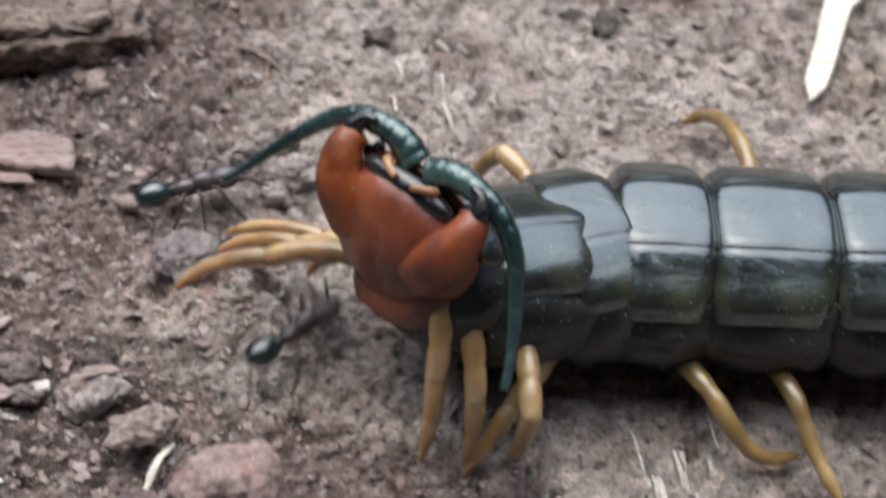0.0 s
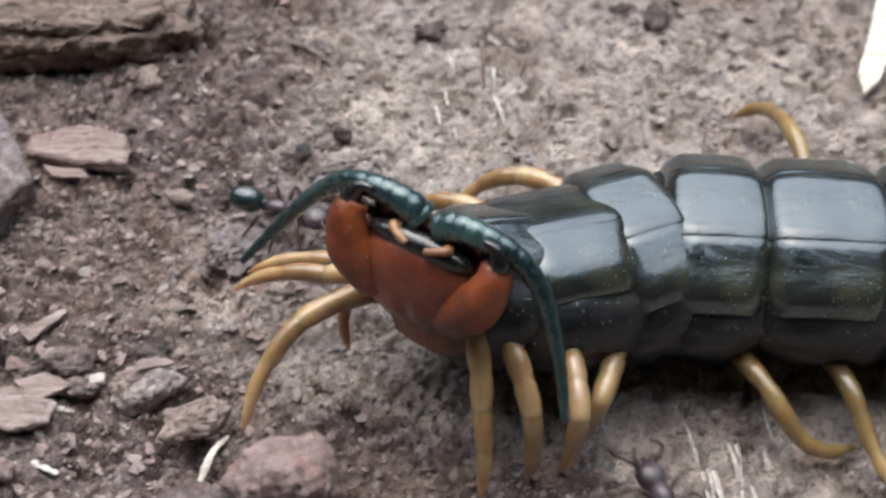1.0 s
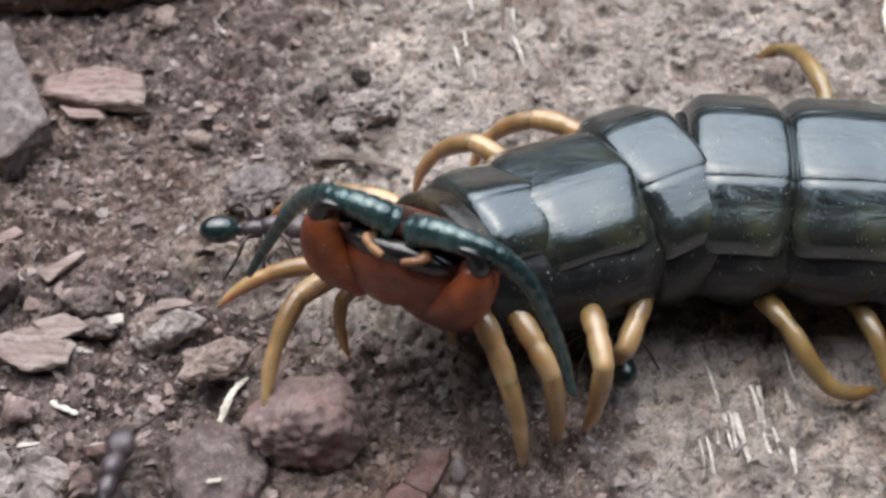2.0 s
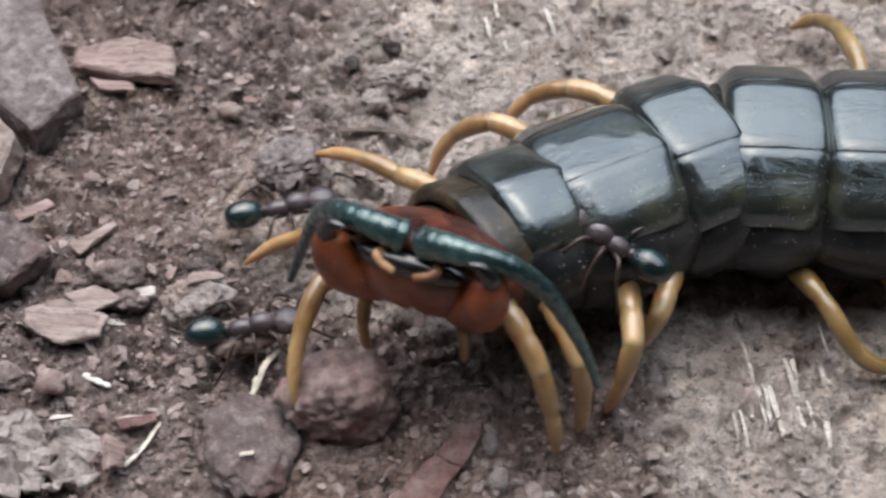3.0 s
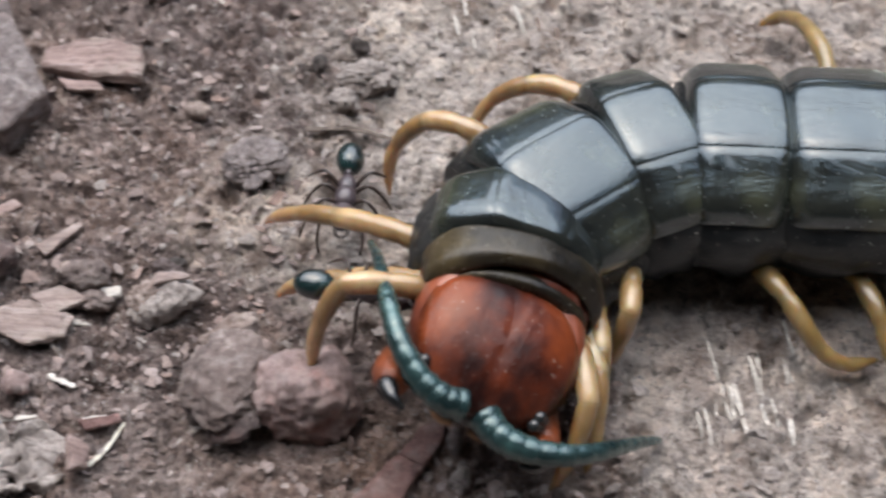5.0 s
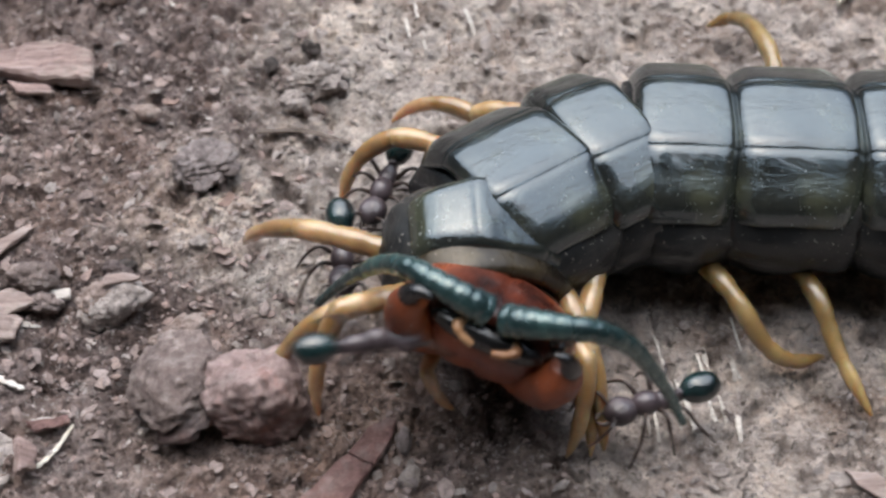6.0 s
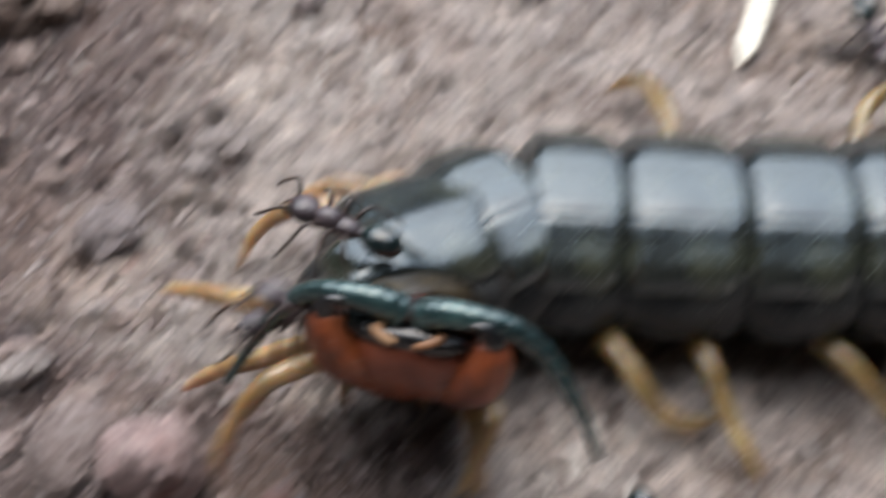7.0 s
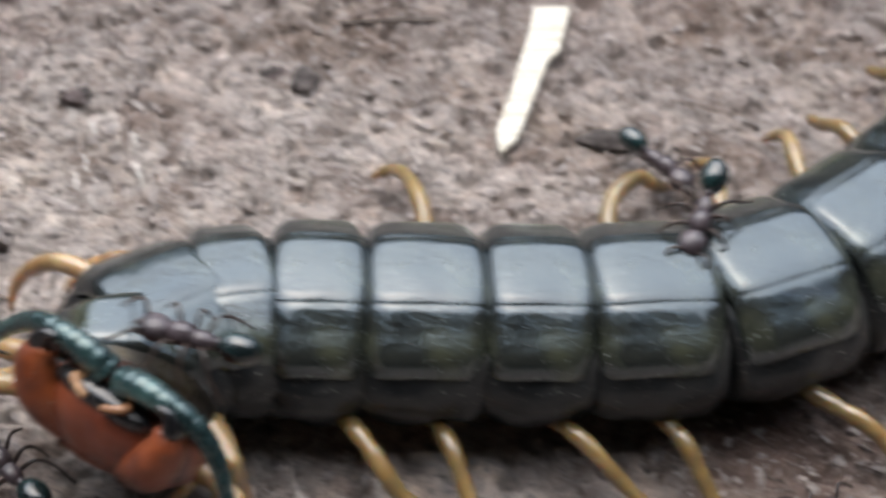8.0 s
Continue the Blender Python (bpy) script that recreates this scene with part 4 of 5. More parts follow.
leaf = put_slab("dry_leaf", "reddish dry pointed leaf fragment, cracked across", "leaf", tip, 0.35, 15, LEAFRED, lift=0.6, rx=-8, bevel=0.1, rough=0.12)
tip_x, tip_y = sum(p[0] for p in tip) / 5, sum(p[1] for p in tip) / 5
torn = part("torn_piece", slab([(x - tip_x, y - tip_y) for x, y in ((0.26, -12.79), (1.40, -13.52), (0.45, -15.25), (-1.01, -17.20), (-3.25, -17.16), (-1.21, -14.65))], 0.35, 17, 0.1, 0, 0.12), LEAFRED, leaf, smooth=False)
torn.location = (0.06 * MM, 0.3 * MM, -0.14 * MM)
put_slab("straw", "split piece of pale white straw", "straw", [(31.77, 30.10), (34.19, 30.09), (32.81, 25.69), (31.98, 24.91), (29.20, 17.97), (27.95, 16.71), (27.89, 18.53), (28.62, 20.34), (31.03, 27.33)], 0.5, 16, STRAW, lift=0.2, bevel=0.12, rough=0.05)

put_stone("pebble", "small tan pebble half sunk in soil", "pebble", -10.49, 1.50, (0.55, 0.45, 0.4), 61, TANSTONE, sink=0.2, level=3)
put_stone("clod", "pale jagged clod at the edge of the compacted patch", "clod", -1.51, 10.98, (1.5, 1.0, 0.8), 62, PALECRUMB, sink=0.2, rough=0.5, facets=0.4)
put_stone("clod", "pale lumpy clod of dried soil", "clod", -2.86, 9.42, (0.9, 0.8, 0.6), 63, PALECRUMB, sink=0.2, level=4, rough=0.5)
put_stone("clod", "small brown clod with a dark hollow side", "clod", -11.25, -1.45, (0.9, 0.6, 0.5), 64, DARKSTONE, sink=0.2, level=4, rough=0.4)
put_stone("stone_chip", "angular whitish chip of stone beside the dry leaf", "stone", 2.81, -11.91, (0.45, 0.75, 0.5), 65, GREYSTONE, sink=0.2, level=4, facets=0.95, rough=0.12)
put_stone("stone_chip", "small angular whitish chip of stone", "stone", 3.10, -13.86, (0.5, 0.5, 0.4), 66, GREYSTONE, sink=0.2, level=4, facets=0.95, rough=0.12)
put_stone("clod", "small ochre clod of soil", "clod", -13.15, 17.44, (0.7, 0.6, 0.5), 67, TANSTONE, sink=0.2, level=4)
put_stone("clod", "brown crumbly clod against the stone", "clod", -20.33, -7.94, (1.1, 0.9, 0.7), 68, CLODSOIL, sink=0.2, level=4, rough=0.45)
put_stone("clod", "pinkish crumbly clod of soil", "clod", -15.44, -2.28, (1.3, 0.9, 0.8), 69, CLODSOIL, sink=0.2, level=4, rough=0.4)
put_stone("clod", "pinkish crumbly clod of soil", "clod", -14.73, -3.58, (1.0, 0.7, 0.6), 70, CLODSOIL, sink=0.2, level=4, rough=0.4)
put_stone("clod", "pale tan crumb of soil", "clod", -5.57, 1.10, (0.6, 0.5, 0.45), 71, PALECRUMB, sink=0.2, level=4, rough=0.4)
put_stone("clod", "pale tan crumb of soil", "clod", -7.55, 0.39, (0.5, 0.45, 0.4), 72, PALECRUMB, sink=0.2, level=4, rough=0.4)
put_stone("clod", "dark crumb of humus", "clod", -11.52, -1.56, (0.6, 0.5, 0.45), 73, DARKSTONE, sink=0.2, level=4, rough=0.4)
put_stone("clod", "dark crumb of humus", "clod", -0.41, 10.70, (0.6, 0.5, 0.45), 74, DARKSTONE, sink=0.2, level=4, rough=0.4)
put_stone("clod", "dark lump of humus on the compacted soil", "clod", 14.99, 24.77, (0.9, 0.6, 0.5), 75, DARKSTONE, sink=0.2, level=4, rough=0.4)
put_stone("clod", "dark lump of humus on the compacted soil", "clod", 2.83, 21.58, (0.8, 0.6, 0.5), 76, DARKSTONE, sink=0.2, level=4, rough=0.4)
put_slab("leaf_scrap", "curled pale brown scrap of dead leaf", "leaf", [(23.08, -13.62), (24.47, -13.86), (25.84, -14.86), (24.94, -15.48), (23.59, -14.43)], 0.25, 81, BARKPALE, lift=0.3, rx=6, ry=-8, bevel=0.08, rough=0.1)
put_slab("leaf_scrap", "small whitish scrap of dead leaf", "leaf", [(-14.54, -2.86), (-13.49, -2.82), (-13.49, -3.34), (-14.40, -3.44)], 0.25, 82, DRYFIBRE, lift=0.2, rx=0, ry=0, bevel=0.08, rough=0.1)
put_slab("bark_flake", "curled pale brown bark flake on a clod", "bark", [(-11.82, -3.61), (-11.69, -2.65), (-10.41, -2.33), (-9.96, -2.65), (-11.17, -3.20)], 0.25, 83, BARKPALE, lift=0.9, rx=-10, ry=12, bevel=0.08, rough=0.1)
put_slab("bark_flake", "thin dark bark flake on soil", "bark", [(-21.45, 1.74), (-19.56, 2.67), (-19.07, 2.22), (-20.80, 1.26)], 0.25, 84, BARKRED, lift=0.2, rx=0, ry=0, bevel=0.08, rough=0.1)
put_slab("leaf_scrap", "torn brown scrap of dead leaf", "leaf", [(-14.67, -10.60), (-12.74, -10.23), (-12.56, -10.66), (-14.21, -11.15)], 0.25, 85, LEAFRED, lift=0.2, rx=0, ry=0, bevel=0.08, rough=0.1)
put_slab("bark_flake", "narrow brown bark flake", "bark", [(-18.11, -0.55), (-16.05, 1.06), (-15.74, 0.81), (-17.47, -1.09)], 0.25, 86, BARKPALE, lift=0.2, rx=0, ry=0, bevel=0.08, rough=0.1)


def put_twig(name, label, category, points, r0, r1, mat):
    pts = [(x, y, ground_height(x, y) + z) for x, y, z in points]
    mid = Vector(pts[len(pts) // 2])
    n = 16
    places = spline([(Vector(p) - mid) * MM for p in pts], n)
    radii = [(r0 + (r1 - r0) * i / n) * (1 + 0.35 * noise.noise(Vector((i * 0.7, pts[0][0], pts[0][1])))) * MM * (0.45 if i in (0, n) else 1) for i in range(n + 1)]
    bm = bmesh.new()
    tube(bm, places, radii, 9, flat=0.45)
    for v in bm.verts:
        q = v.co / MM
        v.co += Vector((noise.noise(q * 3), noise.noise(q * 3 + Vector((7, 0, 0))), noise.noise(q * 3 + Vector((0, 7, 0))))) * 0.22 * r0 * MM
    ob = part(name, bm, mat)
    ob.location = mid * MM
    return tagged(ob, label, category)


put_twig("straw_fibre", "thin white straw fibre", "straw", [(-13.9, -13.0, 0.2), (-13.2, -11.8, 0.3), (-12.5, -10.6, 0.3)], 0.13, 0.10, STRAW)
put_twig("straw_fibre", "short pale straw stub", "straw", [(-8.39, -9.37, 0.5), (-7.79, -7.84, 0.65), (-7.23, -6.28, 0.6)], 0.20, 0.16, STRAW)
put_twig("twig", "thin dark twig pressed in soil", "twig", [(-5.0, 7.9, 0.2), (-2.4, 7.4, 0.3), (0.2, 6.5, 0.2)], 0.22, 0.16, TWIG)
put_twig("twig", "thin dark twig pressed in soil", "twig", [(19.1, 29.0, 0.2), (22.4, 29.4, 0.25), (25.6, 29.2, 0.2)], 0.24, 0.18, TWIG)


for tag, pts, r in (("whitish dried plant fibre on soil", (5.92, 21.39, 5.98, 17.25), 0.16), ("whitish dried plant fibre on soil", (6.58, 20.02, 6.53, 18.01), 0.13),
                    ("whitish dried plant fibre on soil", (8.31, 20.21, 8.14, 18.01), 0.12), ("whitish dried plant fibre on soil", (5.59, 15.22, 5.59, 12.98), 0.12),
                    ("whitish dried plant fibre on soil", (7.81, 15.86, 7.94, 14.63), 0.16), ("whitish dried plant fibre on soil", (8.86, 14.95, 8.94, 12.98), 0.16),
                    ("bright scraped plant fibre", (16.11, -8.21, 16.59, -11.42), 0.20), ("bright scraped plant fibre", (17.44, -6.46, 17.47, -9.26), 0.16),
                    ("bright scraped plant fibre", (18.57, -10.41, 18.62, -11.88), 0.20), ("bright scraped plant fibre", (15.65, -8.47, 15.95, -11.12), 0.13),
                    ("thin pale straw on the soil", (-20.31, -10.29, -16.51, -10.07), 0.17), ("small white straw chip", (-16.47, -7.89, -15.10, -8.53), 0.22),
                    ("small pale straw chip", (-15.98, -4.62, -14.88, -4.62), 0.22), ("small pale straw chip", (-14.75, -10.41, -12.93, -10.16), 0.16),
                    ("leaning brown splinter of wood", (-19.19, 11.53, -17.01, 8.03), 0.32), ("small brown wood splinter", (-5.30, 21.27, -2.35, 19.13), 0.22),
                    ("small dark root in soil", (-3.54, 20.39, -3.90, 16.22), 0.22), ("small pale wood splinter", (-10.65, 18.17, -9.54, 17.23), 0.15),
                    ("small brown root in soil", (-17.30, -0.49, -15.73, 1.71), 0.18)):
    mat = DRYFIBRE if ("white" in tag or "pale" in tag or "bright" in tag) else BARKGREY
    x0, y0, x1, y1 = pts
    put_twig("fibre", tag, "fibre", [(x0, y0, 0.2 * r), ((x0 * 0.6 + x1 * 0.4) + 0.02, (y0 * 0.6 + y1 * 0.4), 0.3 * r), (x1, y1, 0.1 * r)], r, r * 0.6, mat)


rng = random.Random(31)
for (x0, y0, x1, y1), count in (((14.37, -11.88, 19.42, -6.85), 14), ((2.05, 12.85, 8.62, 21.00), 11)):
    for _ in range(count):
        x, y, run, lean = rng.uniform(x0, x1), rng.uniform(y0, y1), rng.uniform(0.7, 2.2), rng.gauss(-0.12, 0.12)
        r = rng.uniform(0.07, 0.15)
        put_twig("fibre", "pale scraped fibre half buried in compacted soil", "fibre", [(x, y, 0.02), (x + lean * run / 2, y + run / 2, r), (x + lean * run, y + run, 0.0)], r, r * 0.7, DRYFIBRE)


def build_crumbs(name, label, mat, count, seed, brown):
    """Loose soil crumbs too many to count, as one object."""
    rng = random.Random(seed)
    base = []
    for k in range(8):
        bm = bmesh.new()
        bmesh.ops.create_icosphere(bm, subdivisions=1, radius=1.0)
        base.append(([v.co * (1 + 1.1 * noise.noise(v.co * 2.3 + Vector((k * 9, seed, 0)))) for v in bm.verts], [[v.index for v in f.verts] for f in bm.faces]))
        bm.free()
    verts, faces, made = [], [], 0
    while made < count:
        x, y = rng.uniform(-30, 62), rng.uniform(-22, 42)
        b = brownness(x, y)
        if (b if brown else 0.25 + 0.5 * (1 - b)) < rng.random():
            continue
        made += 1
        r = 0.05 + (0.28 if brown else 0.36) * rng.random() ** (9 if brown else 8)
        flake = 0.35 if rng.random() < 0.6 else 1.0
        sc = Vector((rng.uniform(0.6, 1.6), rng.uniform(0.6, 1.2), rng.uniform(0.4, 0.8) * flake)) * r * (1.2 if flake < 1 else 1.0)
        turn = Euler((rng.gauss(0, 0.5), rng.gauss(0, 0.5), rng.uniform(0, 6.3))).to_matrix()
        c = Vector((x, y, ground_height(x, y) + 0.05 * r))
        vs, fs = base[rng.randrange(8)]
        n = len(verts)
        for v in vs:
            w = turn @ Vector((v.x * sc.x, v.y * sc.y, v.z * sc.z))
            verts.append((c + w) * MM)
        faces += [[i + n for i in f] for f in fs]
    me = bpy.data.meshes.new(name)
    me.from_pydata(verts, [], faces)
    me.materials.append(mat)
    return tagged(new(name, me), label, "soil crumbs", kind="stuff")


build_crumbs("soil_crumbs", "loose brown soil crumbs and grains", CRUMB, 20000, 1, True)
build_crumbs("soil_grains", "loose pale silt grains", PALECRUMB, 17000, 2, False)


def build_litter():
    """Thin chips of dead leaf and bark strewn over the dark soil."""
    rng = random.Random(9)
    verts, faces = [], []
    while len(faces) < 130 * 11:
        x, y = rng.uniform(-30, 20), rng.uniform(-22, 40)
        if brownness(x, y) < rng.random():
            continue
        r, n, n0 = 0.16 + 0.5 * rng.random() ** 2.2, 9, len(verts)
        turn = Euler((rng.gauss(0, 0.25), rng.gauss(0, 0.25), rng.uniform(0, 6.3))).to_matrix()
        c = Vector((x, y, ground_height(x, y) + 0.04))
        long, curl = rng.uniform(0.3, 1.0), rng.uniform(-0.5, 0.5)
        rim = [(rng.uniform(0.45, 1.15), 2 * math.pi * (k + rng.uniform(-0.4, 0.4)) / n) for k in range(n)]
        for z in (0.05, -0.05):
            for q, a in rim:
                px, py = q * r * math.cos(a), q * r * long * math.sin(a)
                verts.append((c + turn @ Vector((px, py, z + curl * px * px + rng.uniform(-0.03, 0.03)))) * MM)
        faces += [[n0 + k for k in range(n)], [n0 + 2 * n - 1 - k for k in range(n)]]
        faces += [[n0 + k, n0 + n + k, n0 + n + (k + 1) % n, n0 + (k + 1) % n] for k in range(n)]
    me = bpy.data.meshes.new("leaf_litter")
    me.from_pydata(verts, [], faces)
    me.materials.append(LITTER)
    return tagged(new("leaf_litter", me), "small chips of dead leaf and bark", "leaf litter", kind="stuff")


build_litter()


# ---- ants ----
def build_ant():
    """A small ant, forward is +x, standing on its feet."""
    ant = new("ant")
    def body(name, centre, size, mat, label="", turn=None):
        bm = bmesh.new()
        ellipsoid(bm, Vector(centre) * MM, [s * MM for s in size], turn, seg=20, rings=14)
        for v in bm.verts:
            v.co += v.normal * 0.03 * MM * noise.noise(v.co / MM * 3)
        return part(name, bm, mat, ant, label)
    thorax = bmesh.new()
    ellipsoid(thorax, Vector((0.45, 0, 1.25)) * MM, (0.66 * MM, 0.52 * MM, 0.52 * MM), seg=18, rings=12)
    ellipsoid(thorax, Vector((-0.35, 0, 1.12)) * MM, (0.70 * MM, 0.42 * MM, 0.43 * MM), seg=18, rings=12)
    part("thorax", thorax, ANTBODY, ant, "purplish ridged thorax")
    body("petiole", (-1.08, 0, 1.12), (0.24, 0.24, 0.34), ANTBODY)
    body("gaster", (-1.98, 0, 1.22), (0.92, 0.66, 0.62), ANTGREEN, "glossy metallic green-black abdomen")
    body("head", (1.55, 0, 1.20), (0.72, 0.64, 0.52), ANTBODY)
    for s in (-1, 1):
        part("mandible", jointed([(2.05, s * 0.28, 1.05), (2.4, s * 0.26, 1.0), (2.6, s * 0.05, 0.98)], 0.13, 0.05, 1, per=6, swell=0, sides=8), ANTLEG, ant)
        part("antenna", jointed([(1.95, s * 0.25, 1.35), (2.3, s * 0.85, 1.75), (3.0, s * 1.0, 1.2), (3.4, s * 0.9, 0.8)], 0.085, 0.06, 4, per=4, swell=0.1, sides=6), ANTLEG, ant)
        bm = bmesh.new()
        ellipsoid(bm, Vector((1.62, s * 0.47, 1.34)) * MM, (0.15 * MM, 0.10 * MM, 0.13 * MM), seg=10, rings=8)
        part("eye", bm, BLACK, ant)
        for x0, x1, x2 in ((0.55, 1.3, 1.9), (0.0, 0.0, -0.1), (-0.4, -1.2, -1.9)):
            part("leg", jointed([(x0, s * 0.30, 1.0), ((x0 + x1) / 2, s * 0.95, 1.6), (x1, s * 1.55, 1.05), (x2, s * 2.0, 0.05)], 0.11, 0.05, 3, per=5, swell=0.12, sides=6), ANTLEG, ant)
    for o in ant.children:
        o.data.transform(Matrix.Scale(1.12, 4))
    return tagged(ant, "small purplish ant with a metallic green abdomen", "ant", "ants attacking the centipede")


# ant tracks: seconds, x, y, height (mm), heading (0 is +x, 90 away from the viewer), pitch
ANTS = [
    [(0, -7.1, 9.0, 0.3, 20, 0), (0.3, -5.8, 11.9, 0.3, 0, 0), (0.6, -4.0, 9.8, 0.4, -20, 0), (1, -4.9, 6.7, 0.4, -20, 0), (1.5, -5.8, 3.0, 0.4, -10, 0), (2.8, -7.7, 1.0, 0.4, 15, 0), (3.2, -6.4, 1.4, 0.4, 10, 0), (3.6, -6.3, 2.6, 0.4, -20, 0), (4, -6.6, 2.5, 0.5, -40, 0), (4.25, -3.9, 2.0, 0.8, -95, 0), (4.6, -3.0, 1.4, 0.8, -92, 0), (5.2, -1.8, 1.8, 0.6, -95, 5), (6.3, 3.0, 1.9, 2.5, 225, -10), (6.5, 3.1, -8.8, 8.0, 190, 0), (7, 5.0, -3.5, 9.6, 150, 0), (7.2, 10.2, -0.3, 9.6, 140, 0), (7.5, 11.5, -3.7, 10.2, 150, 0), (8, 10.4, -5.1, 9.8, 160, 0)],
    [(0, -1.3, -0.7, 0.3, 40, 0), (0.1, -1.9, -2.3, 0.3, 25, 0), (0.3, -3.6, -3.2, 0.3, 20, 0), (0.4, -4.6, -4.7, 0.3, 30, 0), (0.6, -8.3, -12.4, 0.3, 60, 0), (1.7, -13.7, -14.7, 0.3, 90, 0), (2.8, -8.5, -5.4, 0.3, 20, 0), (3, -8.4, -6.2, 0.3, 10, 0), (3.2, -7.5, -6.1, 0.5, 0, 0), (3.5, -5.9, -7.0, 1.6, 10, 20), (3.8, -5.5, -7.2, 2.0, 10, 20), (4.1, -3.8, -7.3, 3.5, 0, 20), (4.5, -1.2, -7.1, 4.5, -10, 0), (5, -1.3, -6.9, 4.0, -10, 0), (5.2, -0.9, -5.9, 3.2, 15, 0), (6.3, -0.0, -2.8, 1.5, 245, 0), (6.5, -1.0, -3.4, 1.2, 240, 0), (7, 2.9, -6.6, 7.0, 200, 0), (7.2, 2.7, -3.4, 7.5, 190, 0), (7.5, 2.1, -3.1, 7.5, 240, 0), (7.8, -0.1, -3.0, 6.5, 250, 0), (8, -0.4, -2.6, 5.0, 250, 0)],
    [(0, 16.2, -14.1, 0.3, 90, 0), (1, 13.4, -11.5, 0.3, 110, 0), (1.5, 10.1, -6.5, 0.3, 100, 0), (2, 9.8, -5.3, 0.6, 110, 0), (2.8, 7.8, -5.6, 6.3, 150, 15), (3, 7.8, -5.5, 6.3, 150, 15), (3.5, 7.7, -6.5, 6.3, 150, 15), (3.8, 7.4, -7.5, 6.3, 160, 10), (4.1, 8.5, -8.4, 3.5, 190, 0), (4.4, 5.8, -8.1, 0.5, 200, 0), (5.2, 8.0, -9.1, 0.4, 190, 0), (6.3, 15.3, -11.6, 2.6, 200, 0), (6.5, 14.2, -10.6, 3.6, 190, 0), (6.8, 16.2, -12.8, 0.6, 270, 0), (7, 19.1, -15.3, 0.4, 280, 0), (7.2, 23.6, -12.1, 0.4, 280, 0), (7.5, 33.6, -7.8, 0.4, 60, 0), (8, 39.6, -10.3, 0.4, 20, 0)],
    [(0, -22.2, -10.8, 0.3, 90, 0), (4, -26.8, -14.4, 0.3, 60, 0), (5.2, -20.9, -10.1, 0.3, 0, 0), (6.3, 5.2, -11.7, 8.2, 10, 0), (6.5, 4.6, -11.7, 8.4, 10, 0), (7, 3.7, -7.6, 9.0, 160, 0), (7.2, 1.4, -5.8, 5.5, 200, 0), (7.5, 0.9, -3.7, 4.5, 150, 0), (7.8, 0.3, -5.0, 3.0, 130, 0), (8, 1.5, -6.7, 2.5, 130, 0)],
    [(0, 38.0, 21.8, 0.3, 250, 0), (5.2, 37.0, 19.8, 0.3, 260, 0), (7.3, 36.0, 17.8, 0.4, 290, 0), (7.5, 36.0, 17.8, 0.4, 300, 0), (7.8, 36.9, 14.6, 0.6, 305, 0), (8, 36.9, 14.2, 0.8, 305, 0)],
    [(0, 39.7, 16.5, 0.4, 250, 0), (5.2, 38.7, 14.5, 1.0, 250, 0), (7.3, 38.7, 11.5, 3.0, 250, -10), (7.5, 38.1, 8.9, 5.8, 250, -25), (8, 36.0, 3.7, 8.2, 245, -20)],
]
first_ant = build_ant()
ants = [first_ant] + [copy_thing(first_ant, Matrix()) for _ in ANTS[1:]]


